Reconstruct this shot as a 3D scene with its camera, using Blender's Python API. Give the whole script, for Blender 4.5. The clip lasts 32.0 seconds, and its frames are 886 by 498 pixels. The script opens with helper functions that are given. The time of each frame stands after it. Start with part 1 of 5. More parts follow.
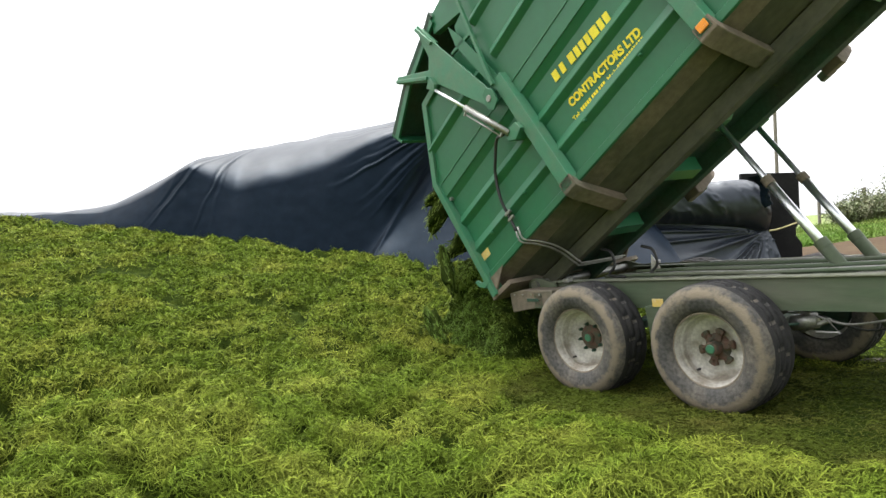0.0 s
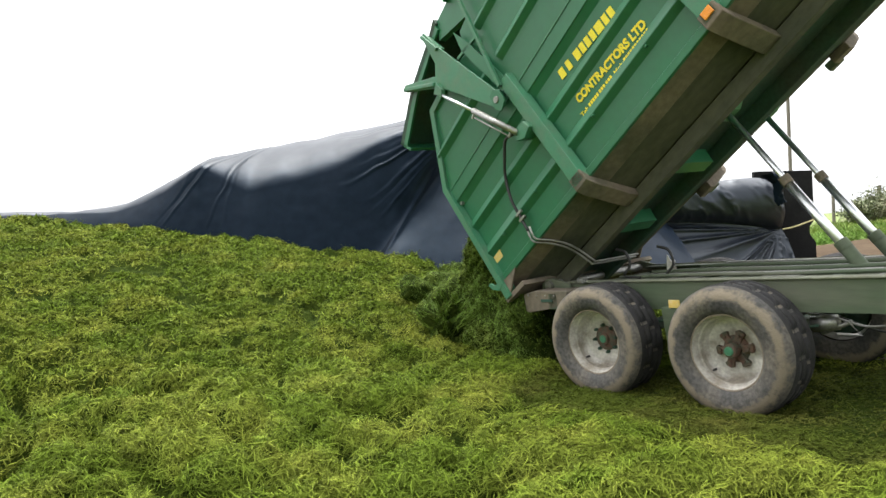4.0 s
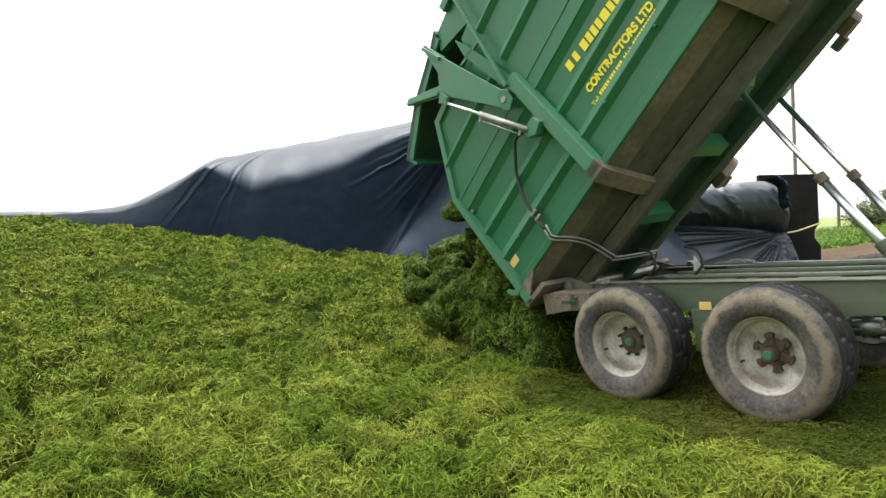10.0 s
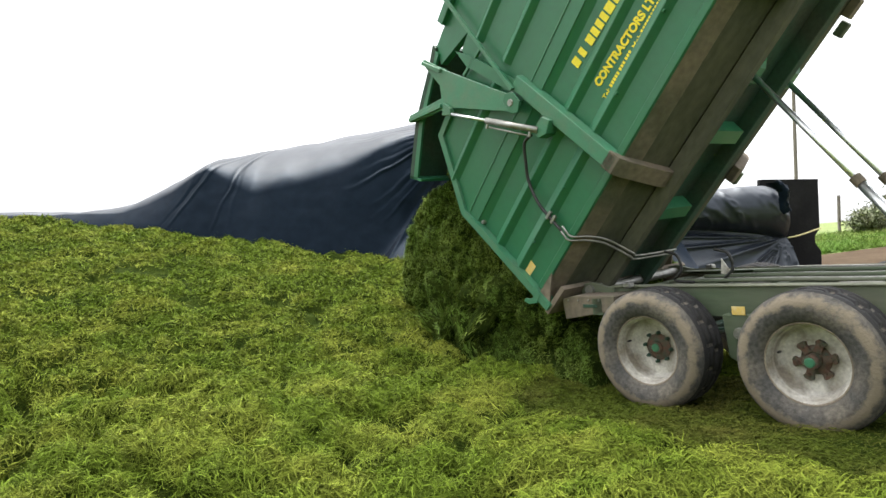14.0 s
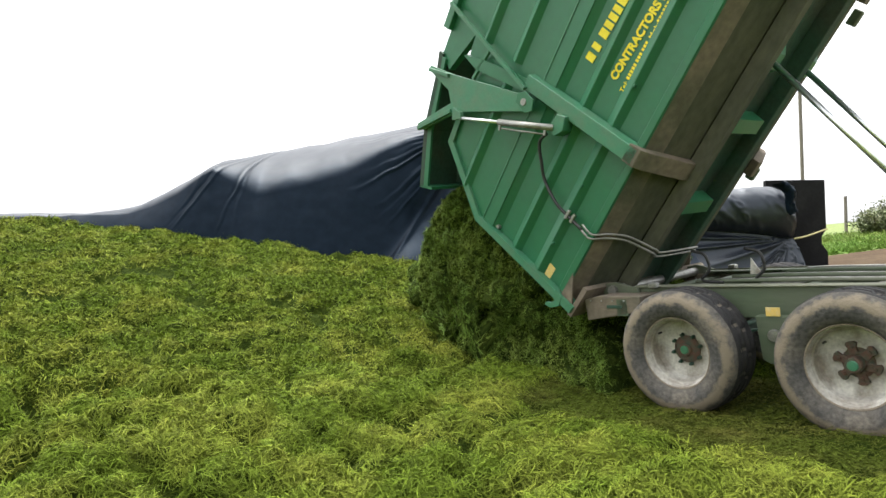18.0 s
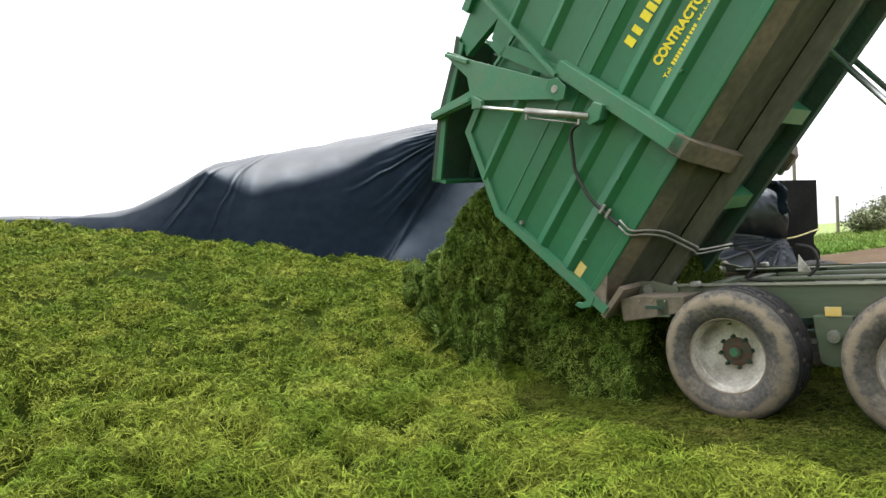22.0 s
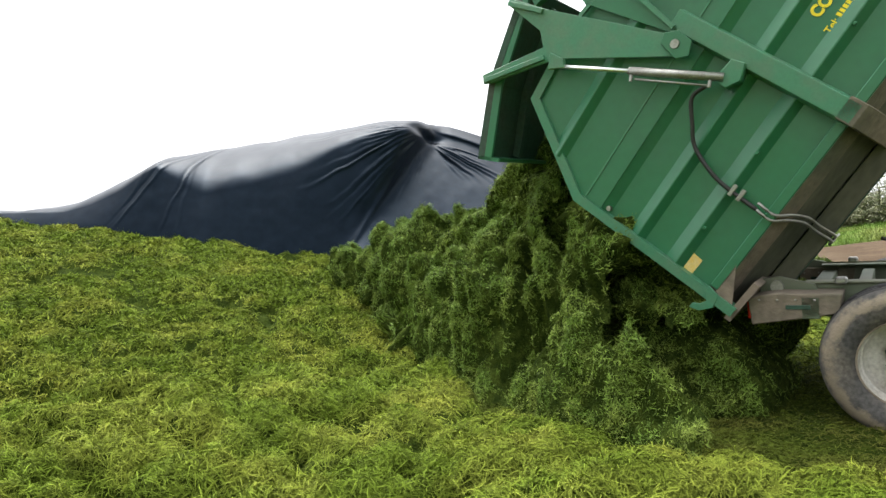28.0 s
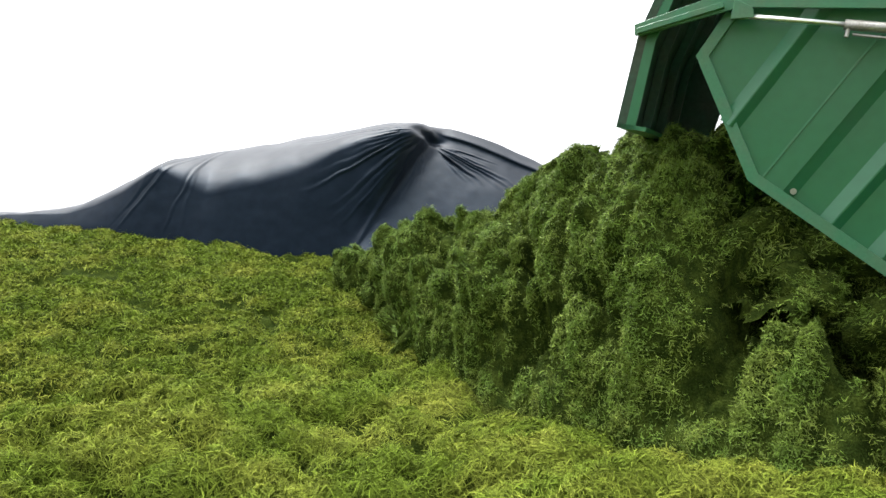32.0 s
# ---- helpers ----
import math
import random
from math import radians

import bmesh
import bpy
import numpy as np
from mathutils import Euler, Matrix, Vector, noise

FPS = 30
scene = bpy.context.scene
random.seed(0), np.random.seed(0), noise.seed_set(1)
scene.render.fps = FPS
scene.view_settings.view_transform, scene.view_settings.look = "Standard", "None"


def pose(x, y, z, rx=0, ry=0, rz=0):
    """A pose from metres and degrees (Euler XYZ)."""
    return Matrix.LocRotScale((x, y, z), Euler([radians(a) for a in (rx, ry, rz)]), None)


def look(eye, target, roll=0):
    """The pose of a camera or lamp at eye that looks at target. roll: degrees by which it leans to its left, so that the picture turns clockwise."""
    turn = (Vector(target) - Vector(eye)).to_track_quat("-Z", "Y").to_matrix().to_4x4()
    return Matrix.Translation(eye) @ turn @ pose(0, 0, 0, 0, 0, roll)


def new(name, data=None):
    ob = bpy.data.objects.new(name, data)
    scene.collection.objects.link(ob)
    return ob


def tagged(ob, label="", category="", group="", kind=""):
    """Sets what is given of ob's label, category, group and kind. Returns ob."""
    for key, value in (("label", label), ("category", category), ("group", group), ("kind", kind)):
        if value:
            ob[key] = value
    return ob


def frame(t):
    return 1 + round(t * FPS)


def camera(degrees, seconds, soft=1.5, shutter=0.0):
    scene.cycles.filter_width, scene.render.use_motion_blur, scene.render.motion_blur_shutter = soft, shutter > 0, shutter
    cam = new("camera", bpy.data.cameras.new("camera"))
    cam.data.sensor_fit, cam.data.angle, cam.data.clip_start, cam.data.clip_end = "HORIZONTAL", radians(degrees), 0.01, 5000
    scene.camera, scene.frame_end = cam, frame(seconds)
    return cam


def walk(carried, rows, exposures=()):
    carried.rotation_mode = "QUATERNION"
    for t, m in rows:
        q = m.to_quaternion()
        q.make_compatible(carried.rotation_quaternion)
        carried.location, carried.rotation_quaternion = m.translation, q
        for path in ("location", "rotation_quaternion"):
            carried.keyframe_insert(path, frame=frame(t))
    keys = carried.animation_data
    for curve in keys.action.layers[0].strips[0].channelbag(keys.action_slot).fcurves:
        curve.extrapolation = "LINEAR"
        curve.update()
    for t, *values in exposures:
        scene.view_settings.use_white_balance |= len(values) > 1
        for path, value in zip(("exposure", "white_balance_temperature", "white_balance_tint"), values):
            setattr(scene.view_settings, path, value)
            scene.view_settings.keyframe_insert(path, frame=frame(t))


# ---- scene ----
# camera: hand-held on one spot; pitch, pan and lean in degrees
EYE = (0.0, 0.0, 0.982)
LENS = 66.84
LOOKS = [
    (0, 3.63, -0.84, 0.41),
    (0.5, 3.56, -0.71, 0.34),
    (1, 3.53, -0.60, 0.31),
    (1.5, 3.51, -0.48, 0.31),
    (2, 3.50, -0.34, 0.33),
    (2.5, 3.51, -0.23, 0.36),
    (3, 3.52, -0.10, 0.39),
    (3.5, 3.50, 0.05, 0.42),
    (5.5, 3.71, 0.13, 0.34),
    (6, 3.67, 0.12, 0.20),
    (6.5, 3.64, 0.10, 0.15),
    (7, 3.60, 0.09, 0.13),
    (7.5, 3.57, 0.09, 0.12),
    (8, 3.54, 0.13, 0.12),
    (8.5, 3.55, 0.19, 0.10),
    (9, 3.58, 0.26, 0.08),
    (9.5, 3.64, 0.34, 0.06),
    (10, 3.69, 0.39, 0.05),
    (10.5, 3.72, 0.43, 0.04),
    (11, 3.76, 0.46, 0.02),
    (11.5, 3.81, 0.46, 0.00),
    (12, 3.86, 0.44, -0.01),
    (12.5, 3.89, 0.42, -0.04),
    (13, 3.93, 0.41, -0.09),
    (13.5, 3.94, 0.41, -0.19),
    (14, 3.93, 0.42, -0.28),
    (14.5, 3.92, 0.43, -0.33),
    (16.5, 3.87, 0.70, -0.37),
    (17, 3.89, 0.73, -0.33),
    (17.5, 3.93, 0.78, -0.33),
    (18, 4.01, 0.85, -0.32),
    (18.5, 4.10, 0.90, -0.27),
    (19, 4.15, 0.93, -0.23),
    (19.5, 4.16, 0.96, -0.23),
    (20, 4.16, 0.96, -0.28),
    (20.5, 4.17, 0.90, -0.30),
    (21, 4.19, 0.74, -0.21),
    (21.5, 4.17, 0.53, -0.11),
    (22, 4.13, 0.34, -0.04),
    (22.5, 4.10, 0.21, -0.00),
    (23, 4.05, 0.04, 0.06),
    (23.5, 3.99, -0.26, 0.16),
    (24, 3.94, -0.65, 0.21),
    (24.5, 3.93, -1.04, 0.19),
    (25, 3.93, -1.48, 0.13),
    (25.5, 3.94, -2.04, 0.05),
    (27.5, 3.95, -3.30, 0.03),
    (28, 3.97, -3.37, -0.05),
    (28.5, 3.95, -3.42, -0.11),
    (29, 3.92, -3.46, -0.18),
    (29.5, 3.91, -3.39, -0.24),
    (30, 3.87, -3.20, -0.22),
    (30.5, 3.84, -3.04, -0.14),
    (31, 3.95, -3.03, -0.11),
    (31.5, 4.11, -3.11, -0.14),
    (32, 4.16, -3.16, -0.19),
]
cam = camera(LENS, 32.0)
walk(cam, [(t, Matrix.Translation(EYE) @ Matrix.Rotation(radians(pan), 4, "Z") @ Matrix.Rotation(radians(90 + tilt), 4, "X")
            @ Matrix.Rotation(radians(-lean), 4, "Z")) for t, tilt, pan, lean in LOOKS])
# trailer: seconds, metres driven, body tilt, bounce
DRIVE = [
    (0, 0.000, 32.85, 0.000),
    (0.5, -0.006, 32.86, 0.002),
    (1, -0.004, 33.05, 0.004),
    (1.5, 0.004, 33.39, 0.005),
    (2, 0.014, 33.77, 0.005),
    (2.5, 0.025, 34.19, 0.002),
    (3, 0.035, 34.64, -0.004),
    (3.5, 0.039, 35.04, -0.013),
    (5.5, 0.062, 37.66, -0.024),
    (6, 0.063, 38.08, -0.025),
    (6.5, 0.071, 38.70, -0.024),
    (7, 0.084, 39.33, -0.021),
    (7.5, 0.097, 39.78, -0.018),
    (8, 0.113, 40.06, -0.015),
    (8.5, 0.139, 40.31, -0.012),
    (9, 0.179, 40.68, -0.008),
    (9.5, 0.233, 41.12, -0.005),
    (10, 0.296, 41.52, -0.004),
    (10.5, 0.366, 41.99, -0.004),
    (11, 0.445, 42.58, -0.006),
    (11.5, 0.518, 43.10, -0.008),
    (12, 0.568, 43.58, -0.010),
    (12.5, 0.587, 44.15, -0.012),
    (13, 0.583, 45.06, -0.012),
    (13.5, 0.574, 46.28, -0.008),
    (14, 0.575, 47.26, -0.003),
    (14.5, 0.581, 47.96, 0.002),
    (16.5, 0.653, 48.05, 0.007),
    (17, 0.696, 48.79, 0.006),
    (17.5, 0.744, 49.67, 0.005),
    (18, 0.796, 50.41, 0.003),
    (18.5, 0.848, 50.66, 0.001),
    (19, 0.897, 50.56, -0.002),
    (19.5, 0.949, 50.44, -0.002),
    (20, 1.006, 50.49, 0.001),
    (20.5, 1.064, 50.56, 0.006),
    (21, 1.122, 50.49, 0.010),
    (21.5, 1.188, 50.44, 0.011),
    (22, 1.270, 50.40, 0.010),
    (22.5, 1.356, 50.32, 0.007),
    (23, 1.444, 50.46, 0.005),
    (23.5, 1.548, 50.80, 0.004),
    (24, 1.663, 51.01, 0.006),
    (24.5, 1.777, 51.06, 0.009),
    (25, 1.892, 51.12, 0.012),
    (25.5, 2.015, 51.17, 0.015),
    (27.5, 2.587, 51.59, 0.009),
    (28, 2.749, 51.61, 0.010),
    (28.5, 2.907, 51.67, 0.010),
    (29, 3.063, 51.60, 0.009),
    (29.5, 3.228, 51.41, 0.007),
    (30, 3.394, 51.27, 0.005),
    (30.5, 3.543, 51.21, 0.002),
    (31, 3.683, 50.97, 0.001),
    (31.5, 3.830, 50.51, 0.000),
    (32, 3.979, 50.20, 0.000),
]
PSI, CURVE, CROSS = -0.9306, 0.0985, 0.1443
START = (1.408, 6.287)
HINGE = (-0.798, 0.0, 1.008)
BASE, AXLE = 1.297, 0.520


# ---- light ----
def build_world():
    w = bpy.data.worlds.new("sky")
    scene.world = w
    w.use_nodes = True
    nt = w.node_tree
    bg = nt.nodes["Background"]
    sky = nt.nodes.new("ShaderNodeTexSky")
    sky.sky_type = "NISHITA"
    sky.sun_disc = False
    sky.sun_elevation, sky.sun_rotation = radians(76), radians(-37)
    sky.air_density, sky.dust_density = 1.0, 6.0
    cloud = nt.nodes.new("ShaderNodeHueSaturation")
    cloud.inputs["Saturation"].default_value = 0.12
    cloud.inputs["Value"].default_value = 1.0
    nt.links.new(sky.outputs[0], cloud.inputs["Color"])
    nt.links.new(cloud.outputs[0], bg.inputs["Color"])
    bg.inputs["Strength"].default_value = 0.15


build_world()
sun = new("sun", bpy.data.lights.new("sun", "SUN"))
sun.data.energy, sun.data.angle, sun.data.color = 1.0, radians(60), (1.0, 0.97, 0.92)
sun.matrix_world = look((-3, 10, 20), (0, 6, 0))
scene.view_settings.exposure = 1.75


# ---- materials ----
def material(name, base, rough=0.6, metal=0.0, spots=None, scale=8.0, amount=0.5, bump=0.0, bump_scale=60.0, rand=0.0, fine=True, stretch=(1, 1, 1), spec=0.5, grain=0.19, tint=None):
    """Base colour broken up by large stains and fine grain, with an optional relief."""
    m = bpy.data.materials.new(name)
    m.use_nodes = True
    nt = m.node_tree
    p = nt.nodes["Principled BSDF"]
    p.inputs["Roughness"].default_value, p.inputs["Metallic"].default_value = rough, metal
    p.inputs["Specular IOR Level"].default_value = spec
    if tint:
        p.inputs["Specular Tint"].default_value = (*tint, 1)
    tc = nt.nodes.new("ShaderNodeTexCoord")
    mp = nt.nodes.new("ShaderNodeMapping")
    mp.inputs["Scale"].default_value = stretch
    nt.links.new(tc.outputs["Object"], mp.inputs["Vector"])
    n1 = nt.nodes.new("ShaderNodeTexNoise")
    n1.inputs["Scale"].default_value, n1.inputs["Detail"].default_value = scale, 6
    nt.links.new(mp.outputs[0], n1.inputs["Vector"])
    ramp = nt.nodes.new("ShaderNodeMapRange")
    ramp.inputs["From Min"].default_value, ramp.inputs["From Max"].default_value = 0.42, 0.68
    ramp.inputs["To Max"].default_value = amount
    nt.links.new(n1.outputs["Fac"], ramp.inputs["Value"])
    mix = nt.nodes.new("ShaderNodeMix")
    mix.data_type = "RGBA"
    mix.inputs["A"].default_value = (*base, 1)
    mix.inputs["B"].default_value = (*(spots or [c * 0.6 for c in base]), 1)
    nt.links.new(ramp.outputs[0], mix.inputs["Factor"])
    out = mix.outputs["Result"]
    if fine:
        n2 = nt.nodes.new("ShaderNodeTexNoise")
        n2.inputs["Scale"].default_value, n2.inputs["Detail"].default_value = scale * 9, 4
        nt.links.new(mp.outputs[0], n2.inputs["Vector"])
        m2 = nt.nodes.new("ShaderNodeMapRange")
        m2.inputs["From Min"].default_value, m2.inputs["From Max"].default_value = 0.3, 0.7
        m2.inputs["To Min"].default_value, m2.inputs["To Max"].default_value = 1 - grain, 1 + grain
        nt.links.new(n2.outputs["Fac"], m2.inputs["Value"])
        mul = nt.nodes.new("ShaderNodeVectorMath")
        mul.operation = "SCALE"
        nt.links.new(out, mul.inputs[0])
        nt.links.new(m2.outputs[0], mul.inputs["Scale"])
        out = mul.outputs[0]
        r2 = nt.nodes.new("ShaderNodeMapRange")
        r2.inputs["To Min"].default_value, r2.inputs["To Max"].default_value = max(0.05, rough - 0.12), min(1, rough + 0.15)
        nt.links.new(n1.outputs["Fac"], r2.inputs["Value"])
        nt.links.new(r2.outputs[0], p.inputs["Roughness"])
    if rand:
        geo = nt.nodes.new("ShaderNodeNewGeometry")
        m3 = nt.nodes.new("ShaderNodeMapRange")
        m3.inputs["To Min"].default_value, m3.inputs["To Max"].default_value = 1 - rand, 1 + rand
        nt.links.new(geo.outputs["Random Per Island"], m3.inputs["Value"])
        mu = nt.nodes.new("ShaderNodeVectorMath")
        mu.operation = "SCALE"
        nt.links.new(out, mu.inputs[0])
        nt.links.new(m3.outputs[0], mu.inputs["Scale"])
        out = mu.outputs[0]
    nt.links.new(out, p.inputs["Base Color"])
    if bump:
        n3 = nt.nodes.new("ShaderNodeTexNoise")
        n3.inputs["Scale"].default_value, n3.inputs["Detail"].default_value = bump_scale, 5
        nt.links.new(mp.outputs[0], n3.inputs["Vector"])
        b = nt.nodes.new("ShaderNodeBump")
        b.inputs["Strength"].default_value, b.inputs["Distance"].default_value = bump, 0.02
        nt.links.new(n3.outputs["Fac"], b.inputs["Height"])
        nt.links.new(b.outputs[0], p.inputs["Normal"])
    return m


GREEN = material("green_paint", (0.022, 0.142, 0.065), 0.38, spots=(0.039, 0.127, 0.069), scale=1.6, amount=0.5, bump=0.04, bump_scale=9, grain=0.05)
GREEN_LIGHT = material("green_paint_worn", (0.044, 0.182, 0.098), 0.45, spots=(0.1, 0.16, 0.1), scale=6, amount=0.5, bump=0.05, bump_scale=40, grain=0.07)
GREEN_DUSTY = material("green_paint_dusty", (0.075, 0.105, 0.060), 0.65, spots=(0.14, 0.14, 0.105), scale=1.6, amount=0.8, bump=0.08, bump_scale=30, grain=0.08, stretch=(0.4, 1, 2))
GREEN_PALE = material("green_paint_dust_pale", (0.2, 0.21, 0.15), 0.7, spots=(0.12, 0.13, 0.09), scale=3, amount=0.8, stretch=(0.5, 1, 1))
MUD = material("dried_mud_on_paint", (0.175, 0.14, 0.105), 0.85, spots=(0.05, 0.065, 0.04), scale=1.8, amount=0.7, bump=0.3, bump_scale=40)
# grime on the running gear; on the tailgate a painted shade
DARK = material("grime_and_shade", (0.022, 0.062, 0.040), 0.8, spots=(0.055, 0.055, 0.042), scale=3, amount=0.7, bump=0.2, bump_scale=40)
TREAD = material("tyre_tread_rubber", (0.016, 0.016, 0.017), 0.85, spots=(0.035, 0.033, 0.03), scale=7, amount=0.6, bump=0.3, bump_scale=60)
RIM = material("rim_grey_paint", (0.56, 0.54, 0.49), 0.5, spots=(0.17, 0.14, 0.10), scale=5, amount=0.85, bump=0.08, bump_scale=60)
RUST = material("rusty_hub", (0.115, 0.062, 0.042), 0.85, spots=(0.05, 0.085, 0.058), scale=18, amount=0.8, bump=0.3, bump_scale=90)
CHROME = material("chrome", (0.86, 0.88, 0.90), 0.36, 1.0, spots=(0.78, 0.80, 0.82), scale=5, amount=0.3, fine=False)
STEEL = material("dull_steel", (0.33, 0.33, 0.31), 0.45, 0.8, spots=(0.2, 0.19, 0.16), scale=10, amount=0.6)
ROPE_DUST = material("dusty_rim_edge", (0.27, 0.225, 0.17), 0.75, spots=(0.14, 0.11, 0.08), scale=9, amount=0.8)
BLACK = material("black_hose", (0.018, 0.018, 0.018), 0.5, scale=20)
YELLOW = material("yellow_lettering", (0.82, 0.68, 0.02), 0.45, scale=20, amount=0.2)
ORANGE = material("amber_reflector", (0.8, 0.28, 0.02), 0.25, spots=(0.7, 0.2, 0.02), scale=30)
STICKER = material("yellow_sticker", (0.7, 0.5, 0.13), 0.5, spots=(0.65, 0.55, 0.35), scale=25, amount=0.6)
RED = material("red_lens", (0.55, 0.02, 0.015), 0.2, spots=(0.4, 0.02, 0.01), scale=20)
SHEET = material("black_plastic_sheet", (0.0055, 0.0090, 0.0150), 0.33, spots=(0.008, 0.012, 0.020), scale=0.8, amount=0.6, bump=0.05, bump_scale=5, spec=0.10, tint=(0.46, 0.72, 1.0))
OLIVE = material("olive_road_film", (0.085, 0.083, 0.056), 0.8, spots=(0.045, 0.052, 0.036), scale=2.2, amount=0.8, bump=0.15, bump_scale=40, stretch=(0.5, 1, 1))
# same black sheet, its base lifted to bluish grey to paint in sky sheen
SHEET_SHEEN = material("sheen_tinted_black_sheet", (0.010, 0.013, 0.020), 0.36, spots=(0.022, 0.027, 0.038), scale=1.1, amount=0.7, bump=0.06, bump_scale=11, spec=0.55, tint=(0.85, 0.93, 1.0))
BOARD = material("black_board", (0.006, 0.006, 0.007), 0.7, spots=(0.02, 0.02, 0.02), scale=2, amount=0.6, bump=0.1, spec=0.12)
# near-black base: the shade deep between the strands is put into its colour
GRASS = material("gap_shaded_cut_grass", (0.016, 0.026, 0.004), 0.95, spots=(0.040, 0.056, 0.008), scale=7.0, amount=0.9, bump=1.0, bump_scale=60, spec=0.02, grain=0.5)
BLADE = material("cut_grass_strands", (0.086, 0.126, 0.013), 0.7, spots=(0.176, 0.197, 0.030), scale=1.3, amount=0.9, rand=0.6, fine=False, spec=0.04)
TRODDEN = material("trodden_grass_strands", (0.056, 0.075, 0.010), 0.75, spots=(0.092, 0.092, 0.020), scale=1.3, amount=0.9, rand=0.4, fine=False, spec=0.04)
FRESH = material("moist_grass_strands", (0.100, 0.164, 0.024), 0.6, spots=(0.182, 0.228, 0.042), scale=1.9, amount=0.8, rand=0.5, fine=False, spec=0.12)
# moist grass below the strands, darkened to stand in for shade in crevices
FRESH_MASS = material("gap_shaded_moist_grass", (0.017, 0.028, 0.005), 0.95, spots=(0.046, 0.066, 0.011), scale=9.0, amount=0.9, bump=1.0, bump_scale=60, spec=0.02, grain=0.5)
MUDDY = material("wet_earth", (0.11, 0.086, 0.057), 0.75, spots=(0.05, 0.05, 0.025), scale=2.5, amount=0.8, bump=0.5, bump_scale=30)
EARTH = material("earth_track", (0.056, 0.038, 0.023), 0.9, spots=(0.085, 0.063, 0.041), scale=1.2, amount=0.8, bump=0.4, bump_scale=12, spec=0.04)
FIELD = material("pasture", (0.10, 0.145, 0.025), 0.9, spots=(0.16, 0.18, 0.05), scale=0.6, amount=0.9, bump=0.6, bump_scale=14)
VERGE = material("verge_grass_blades", (0.10, 0.19, 0.025), 0.7, spots=(0.19, 0.21, 0.06), scale=0.5, amount=0.9, rand=0.5, fine=False, spec=0.2)
LEAF = material("hedge_leaves", (0.11, 0.135, 0.06), 0.7, spots=(0.19, 0.17, 0.11), scale=1.5, amount=0.7, rand=0.4, fine=False)
BARK = material("bark", (0.09, 0.075, 0.055), 0.9, scale=9, bump=0.4)
ROPE = material("straw_rope", (0.45, 0.40, 0.2), 0.8, scale=40)
WOOD = material("weathered_pole", (0.16, 0.14, 0.12), 0.85, scale=6, bump=0.2, stretch=(4, 4, 1))


def tyre_material():
    """Grey rubber with dried mud that has caught unevenly round the shoulder."""
    m = material("muddy_tyre_rubber", (0.062, 0.060, 0.056), 0.8, spots=(0.15, 0.132, 0.105), scale=4, amount=0.75, bump=0.3, bump_scale=50, grain=0.4)
    nt = m.node_tree
    p = nt.nodes["Principled BSDF"]
    plain = p.inputs["Base Color"].links[0].from_socket
    tc = nt.nodes.new("ShaderNodeTexCoord")
    xyz = nt.nodes.new("ShaderNodeSeparateXYZ")
    nt.links.new(tc.outputs["Object"], xyz.inputs[0])
    flat = nt.nodes.new("ShaderNodeCombineXYZ")
    nt.links.new(xyz.outputs["X"], flat.inputs["X"])
    nt.links.new(xyz.outputs["Z"], flat.inputs["Z"])
    size = nt.nodes.new("ShaderNodeVectorMath")
    size.operation = "LENGTH"
    nt.links.new(flat.outputs[0], size.inputs[0])
    shift = nt.nodes.new("ShaderNodeMath")
    shift.operation = "SUBTRACT"
    nt.links.new(size.outputs["Value"], shift.inputs[0])
    shift.inputs[1].default_value = 0.452
    wide = nt.nodes.new("ShaderNodeMath")
    wide.operation = "ABSOLUTE"
    nt.links.new(shift.outputs[0], wide.inputs[0])
    band = nt.nodes.new("ShaderNodeMapRange")
    band.inputs["From Min"].default_value, band.inputs["From Max"].default_value = 0.075, 0.012
    nt.links.new(wide.outputs[0], band.inputs["Value"])
    n = nt.nodes.new("ShaderNodeTexNoise")
    n.inputs["Scale"].default_value, n.inputs["Detail"].default_value, n.inputs["Roughness"].default_value = 11.0, 8, 0.7
    nt.links.new(tc.outputs["Object"], n.inputs["Vector"])
    add = nt.nodes.new("ShaderNodeMath")
    add.operation = "MULTIPLY_ADD"
    nt.links.new(n.outputs["Fac"], add.inputs[0])
    add.inputs[1].default_value = 2.6
    nt.links.new(band.outputs[0], add.inputs[2])
    cut = nt.nodes.new("ShaderNodeMapRange")
    cut.inputs["From Min"].default_value, cut.inputs["From Max"].default_value = 1.7, 2.25
    nt.links.new(add.outputs[0], cut.inputs["Value"])
    mix = nt.nodes.new("ShaderNodeMix")
    mix.data_type = "RGBA"
    nt.links.new(cut.outputs[0], mix.inputs["Factor"])
    nt.links.new(plain, mix.inputs["A"])
    mix.inputs["B"].default_value = (0.205, 0.17, 0.122, 1)
    nt.links.new(mix.outputs["Result"], p.inputs["Base Color"])
    return m


RUBBER = tyre_material()


# ---- mesh helpers ----
def obj(name, bm, mat, parent=None, label="", smooth=False):
    me = bpy.data.meshes.new(name)
    bm.normal_update()
    bm.to_mesh(me)
    bm.free()
    for m in (mat if isinstance(mat, (list, tuple)) else [mat]):
        me.materials.append(m)
    if smooth:
        me.shade_smooth()
    ob = new(name, me)
    ob.parent = parent
    if label:
        ob["label"] = label
    return ob


def part(name, bm, mat, parent, label="", smooth=False):
    return obj(name, bm, mat, parent, label, smooth)


